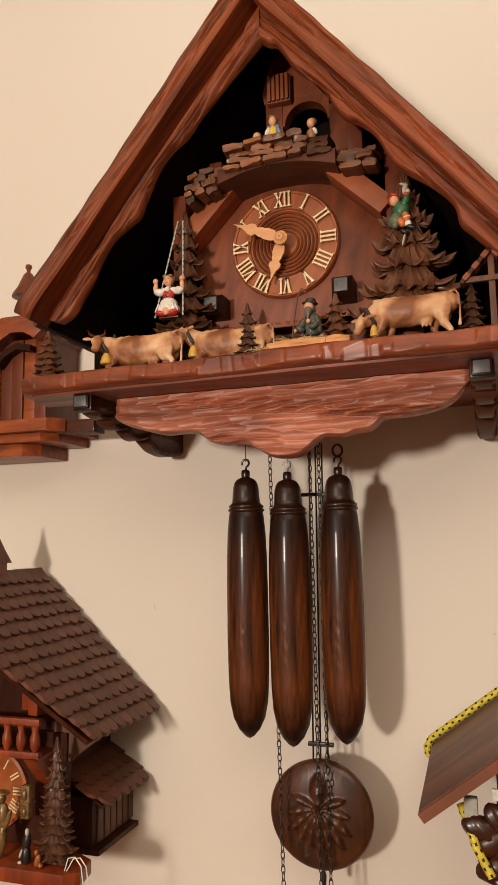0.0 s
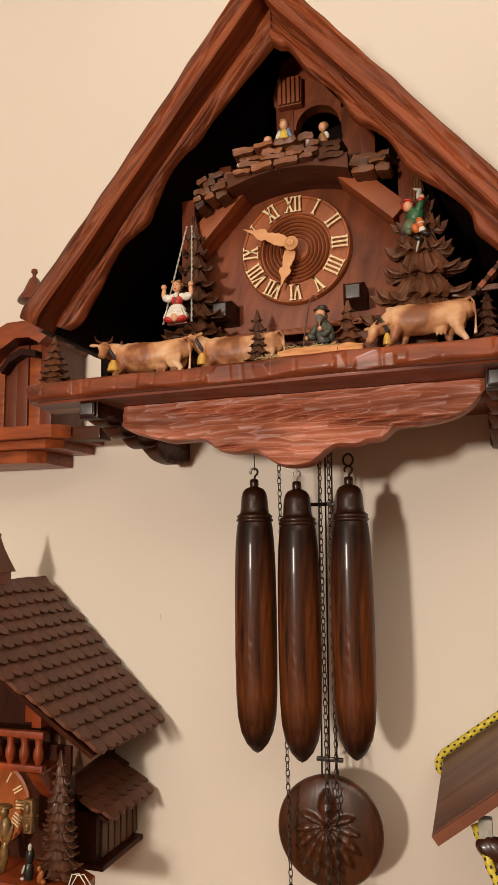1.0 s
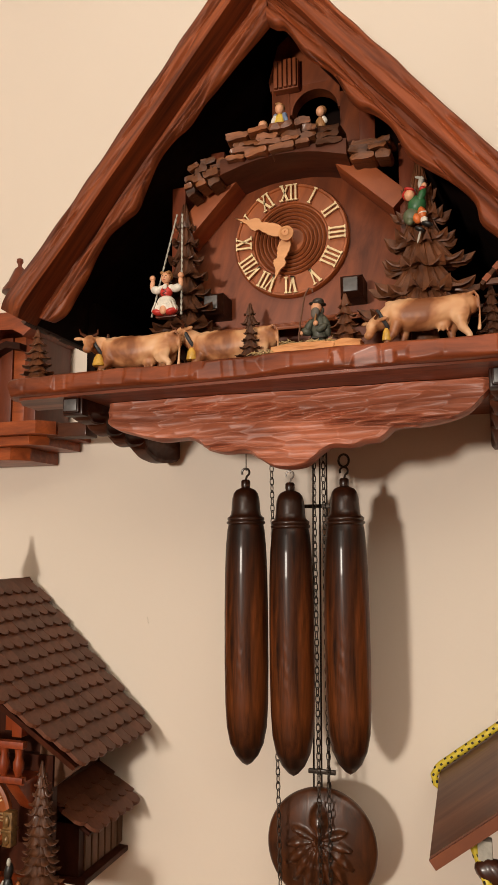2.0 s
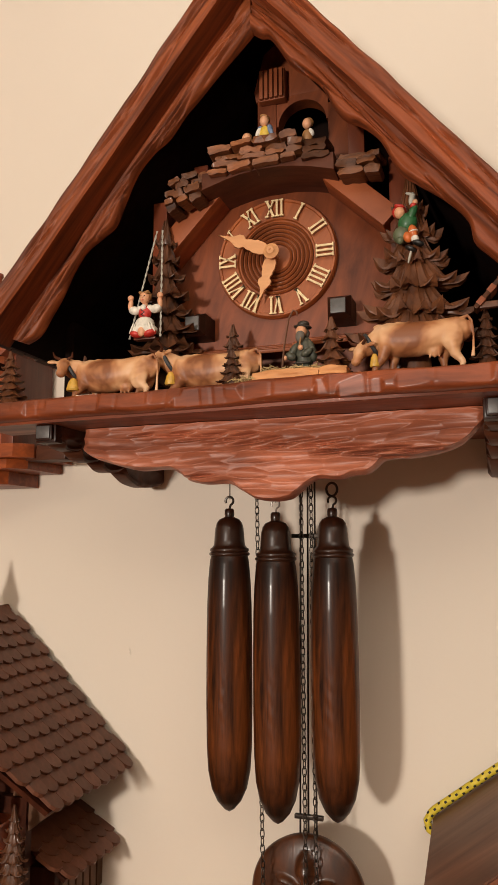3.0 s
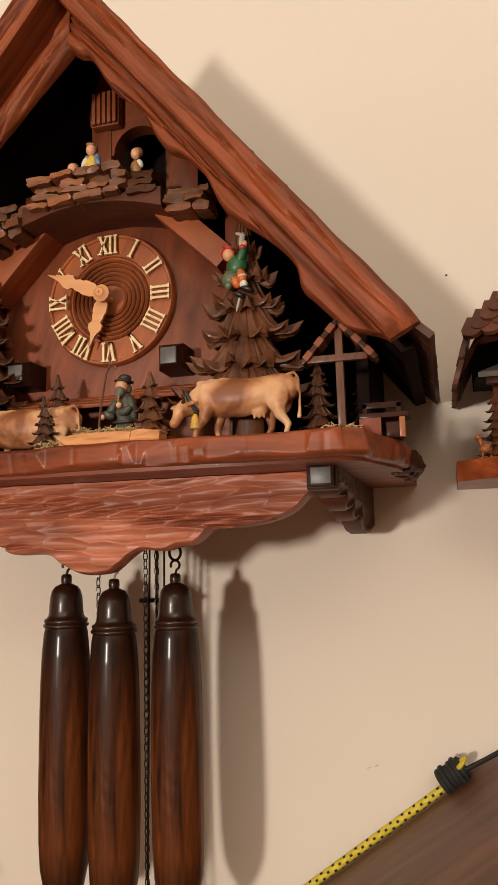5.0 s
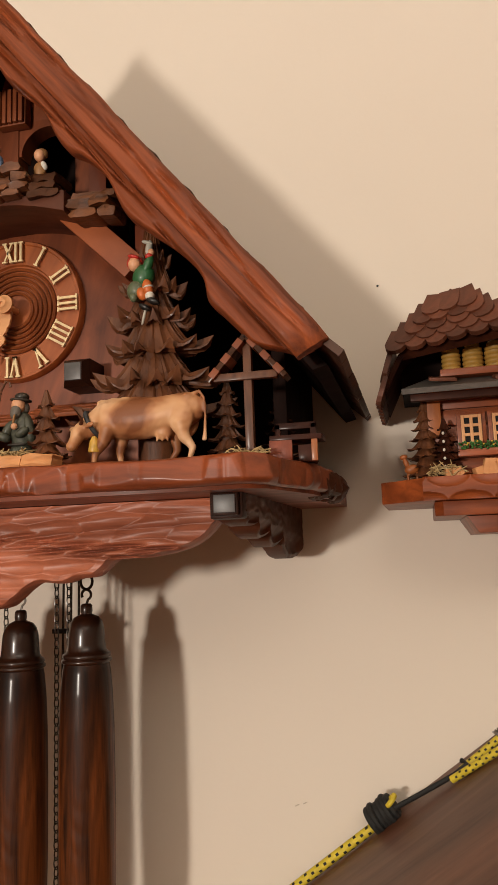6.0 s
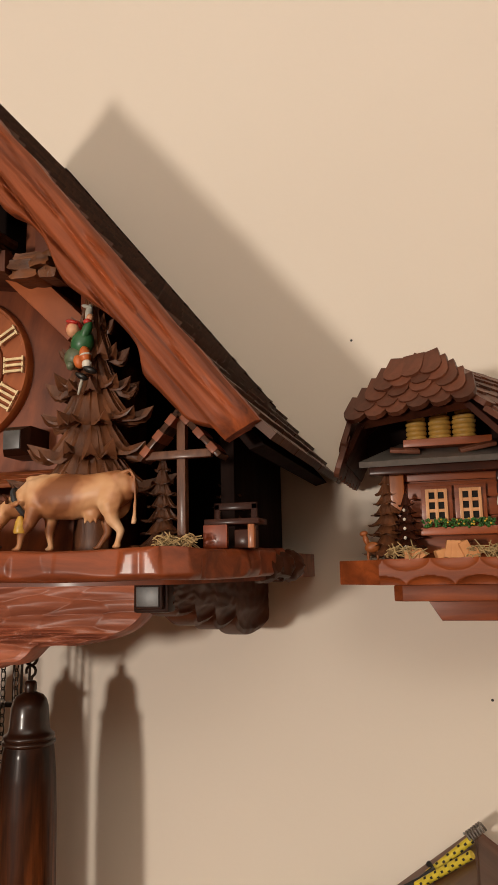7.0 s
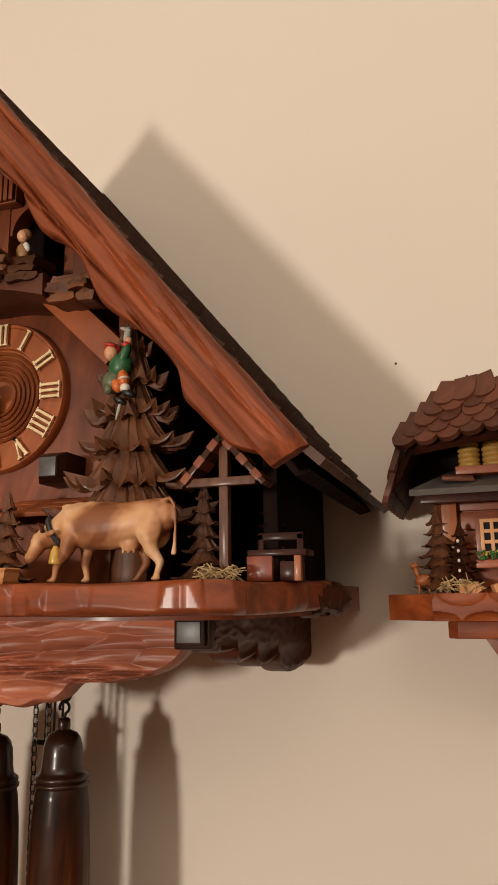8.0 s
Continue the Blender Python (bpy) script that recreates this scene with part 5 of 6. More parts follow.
straw(0.020, 0.066, -0.230, 1.6845, 260, 1, "loose dry straw behind the trough")
straw(0.198, 0.222, -0.222, 1.677, 70, 2, "loose dry straw round the wayside cross")
straw(-0.004, 0.020, -0.240, 1.6765, 60, 3, "loose dry straw by the small fir")


def cross():
    c = thing("wayside_cross", (0.212, -0.212, 1.676), "weathered brown wooden wayside cross with a striped little roof", "wayside cross")
    bm = bmesh.new()
    box(bm, 0.2085, 0.2140, -0.2145, -0.2085, 1.676, 1.755, 0.0007)
    part("post", bm, M["firlight"], c)
    bm = bmesh.new()
    box(bm, 0.189, 0.231, -0.2165, -0.2115, 1.7295, 1.7345, 0.0007)
    part("arm", bm, M["firlight"], c)
    for side in (-1, 1):
        bm = bmesh.new()
        d = Vector((side * 0.0255, 0, -0.0285))
        ln = d.length
        m = Matrix.Translation((0.2112, 0, 1.7580)) @ Matrix.Rotation(math.atan2(-d.z, d.x), 4, "Y")
        box(bm, 0, ln, -0.219, -0.203, -0.0018, 0.0018, 0.0004, m)
        board = part("roof_board", bm, M["darklog"], c)
        for k in range(3):
            bm = bmesh.new()
            a = ln * (0.10 + 0.32 * k)
            box(bm, a, a + ln * 0.17, -0.2195, -0.2025, -0.0023, 0.0023, 0.0003, m)
            part("stripe", bm, M["brace"], board)


cross()


def bench():
    b = thing("toy_bench", (0.238, -0.19, 1.676), "small dark reddish wooden bench with trough on the platform end", "bench")
    for name, d in (("seat", (0.222, 0.256, -0.205, -0.185, 1.690, 1.6935)), ("rail", (0.222, 0.250, -0.186, -0.183, 1.700, 1.7045)),
                    ("end_board", (0.222, 0.237, -0.2065, -0.2035, 1.676, 1.690)), ("leg", (0.249, 0.253, -0.205, -0.201, 1.676, 1.690)), ("leg", (0.246, 0.250, -0.186, -0.183, 1.676, 1.704)), ("leg", (0.222, 0.226, -0.186, -0.183, 1.676, 1.704)),
                    ("box", (0.240, 0.252, -0.202, -0.192, 1.676, 1.687))):
        bm = bmesh.new()
        box(bm, *d, 0.0006)
        part(name, bm, M["lred" if name == "end_board" else "npost" if name == "leg" and d[0] == 0.249 else "ldark"], b)


bench()

# ---------------------------------------------------------------- chalet clock with beehives, beside the big clock
def hip_patch(parent, mesh, top, left, right, rows, width, down=None, start=0.12, tilt=9.0, seed=1, fan=0.0, length=0.0130):
    """Courses of shingles on a triangle that widens downwards."""
    rnd = random.Random(seed)
    top, left, right = Vector(top), Vector(left), Vector(right)
    base = origin(parent)
    down = Vector(down) if down else (left + right) / 2 - top
    for r in range(rows):
        d = start + (1 - start) * r / (rows - 1)
        a, b = top.lerp(left, d), top.lerp(right, d)
        along = (right - left).normalized()
        dn = (down - along * down.dot(along)).normalized()
        up = along.cross(-dn).normalized()
        rot = Matrix((along, -dn, up)).transposed().to_4x4()
        n = max(1, round((b - a).length / width))
        for k in range(n + 1):
            q = a.lerp(b, k / n)
            dk = (dn * (1 - fan) + (q - top).normalized() * fan).normalized()
            ak = (along - dk * along.dot(dk)).normalized()
            rot = Matrix((ak, -dk, ak.cross(-dk).normalized())).transposed().to_4x4()
            p = q + up * (0.0004 + 0.0006 * r / rows) - dk * length
            ob = new("shingle", mesh)
            ob.matrix_basis = Matrix.Translation(p - base) @ rot @ pose(0, 0, 0, -tilt + rnd.uniform(-1.5, 1.5), rnd.uniform(-3, 3), rnd.uniform(-3, 3))
            ob.parent = parent


def quad_slab(bm, pts, thick, slot=0):
    """Four corners, given thickness against their normal."""
    pts = [Vector(p) for p in pts]
    n = (pts[1] - pts[0]).cross(pts[3] - pts[0]).normalized() * thick
    a = [bm.verts.new(p) for p in pts]
    b = [bm.verts.new(p - n) for p in pts]
    k = len(pts)
    for f in [a, b[::-1]] + [(a[i], b[i], b[(i + 1) % k], a[(i + 1) % k]) for i in range(k)]:
        bm.faces.new(f).material_index = slot


def beehive_chalet():
    c = thing("chalet_clock", (0.375, 0, 1.628), "small carved chalet clock with shingled roof and three beehives", "cuckoo clock")
    sh = shingle_mesh("chalet_shingle", 0.0165, 0.022, 0.0038, M["nshingle"])
    P0, BL, BR, FR = Vector((0.348, -0.110, 1.8035)), Vector((0.305, -0.112, 1.7630)), Vector((0.380, -0.134, 1.7685)), Vector((0.407, -0.142, 1.738))
    row = Vector((0.52, 0.85, 0)).normalized() * 0.125
    # roof boards
    bm = bmesh.new()
    a, b, d = bm.verts.new(P0), bm.verts.new(BL), bm.verts.new(BR)
    bm.faces.new((a, b, d))
    e = [bm.verts.new(v.co + Vector((0, 0.004, -0.004))) for v in (a, b, d)]
    bm.faces.new(e[::-1])
    for i in range(3):
        bm.faces.new(((a, b, d)[i], (a, b, d)[(i + 1) % 3], e[(i + 1) % 3], e[i]))
    front = part("half_hip", bm, M["ldark"], c, smooth=0)
    hip_patch(front, sh, P0, BL, BR, 5, 0.0152, start=0.34, tilt=14.0, seed=4, fan=0.30, length=0.0175)
    bm = bmesh.new()
    quad_slab(bm, (P0, BR, BR + row, P0 + row), 0.004)
    quad_slab(bm, (BR, FR, FR + row * 0.9, BR + row), 0.004)
    right = part("roof_slope", bm, M["ldark"], c, smooth=0)
    rnd = random.Random(8)
    along = row.normalized()
    base = origin(right)
    rows = [(P0.lerp(BR, k / 4), BR - P0) for k in range(1, 4)] + [(BR.lerp(FR, k / 4), FR - BR) for k in range(0, 5)]
    for i, (p, dn) in enumerate([(P0.lerp(BR, 0.1), BR - P0)] + rows):
        dn = (dn - along * dn.dot(along)).normalized()
        up = along.cross(-dn).normalized()
        rot = Matrix((along, -dn, up)).transposed().to_4x4()
        for k in range(8):
            ob = new("shingle", sh)
            ob.matrix_basis = Matrix.Translation(p + along * (k + 0.42 + 0.5 * (i % 2)) * 0.0155 + up * 0.001 - dn * 0.010 - base) @ rot @ pose(0, 0, 0, -8 + rnd.uniform(-1, 1), rnd.uniform(-2, 2), rnd.uniform(-2, 2))
            ob.parent = right
    bm = bmesh.new()
    LB = Vector((0.291, -0.104, 1.738))
    quad_slab(bm, (P0, P0 + Vector((0, 0.105, 0)), Vector((0.304, -0.01, 1.764)), BL), 0.004)
    quad_slab(bm, (BL, Vector((0.304, -0.01, 1.764)), Vector((0.290, -0.01, 1.735)), LB), 0.004)
    left = part("roof_slope", bm, M["ldark"], c, smooth=0)
    basel = origin(left)
    along = Vector((0, -1, 0))
    for i in range(4):
        p = Vector((0.303 - 0.0022 * i, -0.01, 1.772 - 0.0085 * i))
        dn = Vector((-0.22, 0, -0.97)).normalized()
        up = along.cross(-dn).normalized()
        rot = Matrix((along, -dn, up)).transposed().to_4x4()
        for k in range(7):
            ob = new("shingle", sh)
            ob.matrix_basis = Matrix.Translation(p + along * (k * 0.0155 + 0.004 * (i % 2)) - up * 0.0005 - basel) @ rot @ pose(0, 0, 0, -7 + rnd.uniform(-1, 1), 0, rnd.uniform(-3, 3))
            ob.parent = left
    # house body
    bm = bmesh.new()
    box(bm, 0.322, 0.436, -0.090, -0.002, 1.668, 1.745, 0.001)
    part("house_wall", bm, M["nred"], c)
    # coloured near-black to paint in the shade under the eaves
    bm = bmesh.new()
    prism(bm, [(0.306, 1.742), (0.420, 1.742), (0.420, 1.745), (0.395, 1.772), (0.361, 1.794), (0.306, 1.766)], -0.070, -0.004)
    part("gable_wall", bm, M["case"], c)
    for k in range(6):
        bm = bmesh.new()
        z = 1.672 + k * 0.0125
        box(bm, 0.327, 0.404, -0.0935, -0.090, z, z + 0.0115, 0.0008)
        part("plank", bm, M["nred"], c)
    bm = bmesh.new()
    box(bm, 0.3235, 0.3335, -0.100, -0.090, 1.700, 1.742, 0.001)
    part("corner_post", bm, M["npost"], c, "golden-brown corner post")
    bm = bmesh.new()
    for k in range(9):
        box(bm, 0.395, 0.4, -0.104, -0.094, 1.672 + k * 0.0078, 1.679 + k * 0.0078, 0.0012)
    part("log_corner", bm, M["ldark"], c)
    # pair of casements
    for x0 in (0.3475, 0.3700):
        bm = bmesh.new()
        box(bm, x0 - 0.003, x0 + 0.0180, -0.0975, -0.0935, 1.690, 1.7180, 0.0006)
        surround = part("window", bm, M["nred"], c)
        bm = bmesh.new()
        box(bm, x0, x0 + 0.0145, -0.0985, -0.0975, 1.6925, 1.7155)
        part("pane", bm, M["glassblack"], surround)
        bm = bmesh.new()
        for fx in (0.0, 0.0062, 0.0124):
            box(bm, x0 + fx, x0 + fx + 0.0023, -0.1005, -0.0985, 1.6925, 1.7155, 0.0003)
        for fz in (0.0, 0.0070, 0.0140, 0.0208):
            box(bm, x0, x0 + 0.0145, -0.1000, -0.0987, 1.6925 + fz, 1.6948 + fz, 0.0003)
        part("muntin", bm, M["hand"], surround, "golden window bars")
    bm = bmesh.new()
    box(bm, 0.3435, 0.3955, -0.108, -0.0985, 1.6835, 1.6890, 0.001)
    part("window_sill", bm, M["nred"], c)
    rnd = random.Random(3)
    bm = bmesh.new()
    for _ in range(170):
        p = (rnd.uniform(0.345, 0.393), rnd.uniform(-0.1095, -0.103), rnd.uniform(1.6885, 1.6945))
        blob(bm, p, (0.0011, 0.0010, 0.0009), 0, (rnd.uniform(0, 90),) * 3, 6, 4)
    for _ in range(14):
        p = (rnd.uniform(0.347, 0.391), -0.1105, rnd.uniform(1.690, 1.6945))
        blob(bm, p, (0.0008, 0.0007, 0.0007), 1, (0, 0, 0), 6, 4)
    tagged(part("flower_box", bm, [M["leafgreen"], M["yellow"]], c, "green plants with yellow flowers"), kind="stuff")
    # pent roof and loose shingles, hive shelf
    bm = bmesh.new()
    quad_slab(bm, ((0.306, -0.126, 1.7335), (0.446, -0.132, 1.7335), (0.436, -0.076, 1.752), (0.330, -0.076, 1.752)), 0.004)
    part("pent_roof", bm, M["slate"], c, "grey painted pent roof", smooth=0)
    bm = bmesh.new()
    box(bm, 0.312, 0.44, -0.120, -0.114, 1.725, 1.7305, 0.0006)
    part("eave_beam", bm, M["ldark"], c)
    for x, rot, w in ((0.336, 4, 0.020), (0.384, -10, 0.024)):
        bm = bmesh.new()
        box(bm, -w / 2, w / 2, -0.005, 0.005, 0, 0.0025, 0.0005, pose(x, -0.112, 1.7405, 18, rot, 6))
        part("loose_shingle", bm, M["nshingle"], c)
    bm = bmesh.new()
    box(bm, 0.335, 0.394, -0.108, -0.078, 1.7445, 1.7500, 0.0008)
    part("shelf", bm, M["nred"], c)
    for x, r in ((0.3440, 0.0074), (0.3600, 0.0080), (0.3765, 0.0084)):
        bm = bmesh.new()
        prof = [(0, 0)]
        for k in range(6):
            f = 1 if k < 4 else (0.93 if k == 4 else 0.74)
            prof += [(r * f * 0.84, k * 0.0034), (r * f * 0.97, k * 0.0034 + 0.0009), (r * f * 0.97, k * 0.0034 + 0.0025)]
        prof += [(r * 0.6, 0.0205), (0, 0.022)]
        lathe(bm, prof, (x, -0.097, 1.7500), 20)
        solid("beehive", bm, M["hive"], (x, -0.097, 1.7500), "small yellow coiled straw beehive on the chalet shelf", "beehive", "beehives of the chalet clock", smooth=60)
    # base with a chamfered corner, scalloped front, and two smaller tiers below
    bm = bmesh.new()
    prism(bm, [(0.286, -0.002), (0.286, -0.099), (0.317, -0.126), (0.437, -0.126), (0.466, -0.099), (0.466, -0.002)], 1.6515, 1.668, 0.0008, axis="z")
    basep = part("base", bm, M["nred"], c)
    bm = bmesh.new()

    def scooped(u, v):
        x, z = 0.3165 + 0.121 * u, 1.6515 + 0.0168 * v
        deep = 0.0
        for k in range(-1, 6):
            for mid, zc, rx, rz in ((0.334 + k * 0.0305, 1.6690, 0.0150, 0.0085), (0.3490 + k * 0.0305, 1.6505, 0.0150, 0.0068)):
                q = ((x - mid) / rx) ** 2 + ((z - zc) / rz) ** 2
                if q < 1:
                    deep = max(deep, 0.0042 * (1 - q) ** 0.6)
        return (x, -0.1315 + deep, z)
    shell(bm, 150, 24, scooped, lambda u, v: (0.3165 + 0.121 * u, -0.1258, 1.6515 + 0.0168 * v))
    part("scooped_front", bm, M["nred"], basep, "front edge with scooped hollows", smooth=40)
    bm = bmesh.new()
    prism(bm, [(0.324, -0.002), (0.324, -0.112), (0.330, -0.118), (0.425, -0.118), (0.431, -0.112), (0.431, -0.002)], 1.6405, 1.6512, 0.0012, axis="z")
    part("lower_tier", bm, M["nred"], c)
    bm = bmesh.new()
    prism(bm, [(0.346, 1.6402), (0.354, 1.6275), (0.400, 1.6275), (0.408, 1.6402)], -0.110, -0.002, 0.0012)
    part("lower_tier", bm, M["nred"], c)
    # small things on the base
    fir((0.3215, -0.096, 1.668), 0.060, 0.0175, 8, 9, M["firlight"], "carved brown fir at the chalet corner", "firs on the chalet clock", 0.1, 0.8, 21, 0.05, taper=0.6, fan=1.5, blunt=3.2, sag=1.5)
    fir((0.3345, -0.108, 1.668), 0.042, 0.0125, 7, 8, M["ldark"], "dark carved fir with white-dotted tips", "firs on the chalet clock", 0.1, 0.8, 22, 0.05, taper=0.5, fan=1.5, blunt=3.2)
    bm = bmesh.new()
    for k in range(5):
        blob(bm, (0.3335, -0.1165 + 0.0004 * k, 1.676 + k * 0.0062), (0.0010, 0.0010, 0.0012), u=8, v=6)
    solid("snow_dots", bm, M["white"], (0.3335, -0.116, 1.668), "row of tiny white dots on the dark fir", "ornament")
    doll("deer_figurine", (0.3095, -0.100, 1.668), [(0, (0, 0, 9), (5.5, 3, 3.8), (0, -10, 0)), (0, (-4, 0, 14), (2, 2, 4.5), (0, -20, 0)), (0, (-5.5, 0, 18.5), (3, 2, 2), (0, -10, 0)), (0, (-3, 0, 3.5), (1.1, 1.1, 4.5), (0, 0, 0)), (0, (3.6, 0, 3.5), (1.1, 1.1, 4.5), (0, 0, 0))],
         ["npost"], "tiny golden-brown carved deer beside the firs")
    rnd = random.Random(12)
    for k in range(9):
        bm = bmesh.new()
        x = 0.336 + k * 0.0042 + (0.008 if k > 2 else 0)
        tall = k in (4, 5, 6, 7)
        box(bm, -0.0034, 0.0034, -0.004, 0.004, 0, 0.0115 if tall else 0.006, 0.0012, pose(x, -0.1225, 1.668, 0, rnd.uniform(-35, 35), rnd.uniform(-25, 25)))
        solid("split_log", bm, M["trough"], (x, -0.1225, 1.668), "tiny pale split log piled before the chalet", "log", "split logs by the chalet", smooth=20)
    straw(0.323, 0.345, -0.1225, 1.669, 60, 5, "loose straw before the chalet")
    straw(0.372, 0.405, -0.1225, 1.669, 110, 6, "loose straw before the chalet")
    doll("walker_figurine", (0.4035, -0.116, 1.668), [(2, (0, 0, 3), (5, 4, 3), (0, 0, 0)), (0, (-1.5, 0, 14), (2.4, 2.4, 10), (0, 0, 0)), (3, (2, 0, 24), (4, 3.6, 6), (0, 0, 0)), (1, (0, 0, 36), (6, 5, 9), (0, 10, 0)), (0, (-2, 0, 49), (4.4, 4.4, 5), (0, 0, 0)), (4, (-6, -3, 40), (3, 3, 8), (0, 25, 0))],
         ["skin", "blue", "npost", "hair", "white"], "painted doll in a blue jacket by the chalet door")


beehive_chalet()

# ---------------------------------------------------------------- shingled chalet clock below
def lower_chalet():
    c = thing("chalet_clock", (-0.383, 0, 1.165), "shingled chalet clock with red balcony and side shed", "cuckoo clock")
    sh = shingle_mesh("scale_shingle", 0.0186, 0.026, 0.0040, M["lshingle"])
    RX, RZ, EX, EZ = -0.384, 1.471, -0.212, 1.304
    for side in (1, -1):
        def X(x):
            return x if side > 0 else 2 * RX - x
        bm = bmesh.new()
        pts = [(X(RX), -0.002, RZ), (X(RX), -0.255, RZ), (X(EX), -0.166, EZ), (X(EX), -0.002, EZ)]
        quad_slab(bm, pts if side > 0 else pts[::-1], 0.005)
        slope = part("roof_slope", bm, M["ldark"], c, smooth=0)
        run = Vector((EX - RX, 0, EZ - RZ))
        L = run.length
        if side > 0:
            shingled(slope, sh, (RX, -0.262, RZ + 0.002), (0, 1, 0), run, 13, 15, L / 13, 0.0172,
                     lambda a, d: -0.262 + a > -0.258 + 0.092 * (d / L) and a < 0.258, 8.0)
        else:
            run2 = Vector((-run.x, 0, run.z))
            shingled(slope, sh, (RX, -0.002, RZ + 0.002), (0, -1, 0), run2, 13, 15, L / 13, 0.0172, lambda a, d: a < 0.25 - 0.09 * d / L, 5.0)
    bm = bmesh.new()
    prism(bm, [(RX - 0.006, RZ + 0.0005), (RX, RZ + 0.005), (RX + 0.006, RZ + 0.0005), (RX, RZ - 0.003)], -0.255, -0.004)
    part("ridge", bm, M["lshingle"], c)
    # walls under the roof; the house wall's dark tone paints the shade there
    bm = bmesh.new()
    prism(bm, [(-0.53, 1.178), (-0.278, 1.178), (-0.278, 1.354), (RX, 1.456), (-0.53, 1.318)], -0.118, -0.002)
    part("house_wall", bm, M["ldark"], c)
    bm = bmesh.new()
    prism(bm, [(-0.284, 1.262), (-0.262, 1.268), (-0.224, 1.296), (-0.236, 1.318), (-0.276, 1.356)], -0.1245, -0.118, 0.0008)
    part("gable_side", bm, M["lgrey"], c, "grey-brown board under the roof")
    bm = bmesh.new()
    prism(bm, [(-0.322, 1.322), (-0.266, 1.322), (-0.266, 1.340), (-0.322, 1.396)], -0.128, -0.118, 0.0008)
    part("front_panel", bm, M["lred"], c)
    bm = bmesh.new()
    box(bm, -0.298, -0.286, -0.150, -0.128, 1.322, 1.366, 0.001)
    part("post", bm, M["lred"], c)
    bm = bmesh.new()
    prism(bm, [(-0.45, 1.180), (-0.262, 1.180), (-0.262, 1.30), (-0.45, 1.30)], -0.128, -0.118)
    part("dial_panel", bm, M["ldark"], c)
    # balcony
    for z0, z1 in ((1.3165, 1.3235), (1.2830, 1.2895)):
        bm = bmesh.new()
        box(bm, -0.45, -0.270, -0.170, -0.162, z0, z1, 0.001)
        part("rail", bm, M["lred"], c)
    for k in range(9):
        x = -0.277 - k * 0.0175
        bm = bmesh.new()
        lathe(bm, [(0.0028, 1.2895), (0.0052, 1.296), (0.0056, 1.303), (0.0034, 1.309), (0.0044, 1.3165)], (x, -0.166, 0), 12)
        part("baluster", bm, M["lred"], c)
    bm = bmesh.new()
    box(bm, -0.45, -0.272, -0.163, -0.128, 1.2805, 1.2835)
    part("balcony_floor", bm, M["lred"], c)
    bm = bmesh.new()
    prism(bm, [(-0.166, 1.281), (-0.128, 1.281), (-0.128, 1.245), (-0.140, 1.252), (-0.158, 1.272)], -0.292, -0.277, 0.001, axis="x")
    part("corbel", bm, M["lred"], c)
    # dial
    turn = Matrix.Rotation(radians(90), 4, "X")
    bm = bmesh.new()
    lathe(bm, [(0, 0), (0.043, 0), (0.043, 0.005), (0.040, 0.0065), (0.038, 0.005), (0, 0.005)], (-0.352, -0.128, 1.236), 48, m=turn)
    d = part("dial", bm, M["dial"], c, "small round wooden dial with cream numerals")
    for ang, text in ((30, "I"), (60, "II"), (90, "III"), (120, "IIII"), (150, "V")):
        bm = bmesh.new()
        n = len(text)
        for k in range(n):
            x = (k - (n - 1) / 2) * 0.0034
            prism(bm, [(x - 0.0008, -0.006), (x + 0.0008, -0.006), (x + 0.0008, 0.006), (x - 0.0008, 0.006)], -0.0006, 0.0006)
        bmesh.ops.transform(bm, matrix=pose(-0.352, -0.1335, 1.236) @ Matrix.Rotation(radians(ang), 4, "Y") @ pose(0, 0, 0.0315), verts=bm.verts)
        part("numeral", bm, M["cream"], d)
    # little bell tower on the ridge
    bm = bmesh.new()
    box(bm, -0.396, -0.374, -0.112, -0.090, 1.458, 1.488, 0.001)
    tower = part("bell_tower", bm, M["lred"], c)
    bm = bmesh.new()
    lathe(bm, [(0.021, 1.486), (0.0195, 1.489), (0.012, 1.503), (0.006, 1.516), (0.0022, 1.527), (0.0026, 1.531), (0, 1.534)], (-0.385, -0.101, 0), 4, m=Matrix.Rotation(radians(45), 4, "Z"))
    part("tower_roof", bm, M["lshingle"], tower)
    # base
    bm = bmesh.new()
    prism(bm, [(-0.50, -0.002), (-0.50, -0.180), (-0.232, -0.180), (-0.219, -0.168), (-0.224, -0.138), (-0.276, -0.112), (-0.280, -0.002)], 1.163, 1.1775, 0.001, axis="z")
    part("base", bm, M["lred"], c)
    # side shed with its own roof
    bm = bmesh.new()
    box(bm, -0.29, -0.249, -0.094, -0.002, 1.168, 1.222, 0.0008)
    part("shed_wall", bm, M["ldark"], c)
    for k in range(6):
        bm = bmesh.new()
        y = -0.084 + k * 0.0145
        box(bm, -0.249, -0.2465, y, y + 0.0112, 1.172, 1.214, 0.0006)
        part("batten", bm, M["lgrey"], c)
    bm = bmesh.new()
    box(bm, -0.29, -0.238, -0.098, -0.002, 1.163, 1.169, 0.0008)
    part("shed_floor", bm, M["ldark"], c)
    bm = bmesh.new()
    quad_slab(bm, ((-0.282, -0.002, 1.254), (-0.282, -0.108, 1.254), (-0.230, -0.104, 1.219), (-0.226, -0.002, 1.219)), 0.004)
    sr = part("shed_roof", bm, M["ldark"], c, smooth=0)
    shingled(sr, sh, (-0.282, -0.108, 1.256), (0, 1, 0), (0.054, 0, -0.035), 4, 6, 0.0150, 0.0172, lambda a, d: a < 0.106, 5.0)
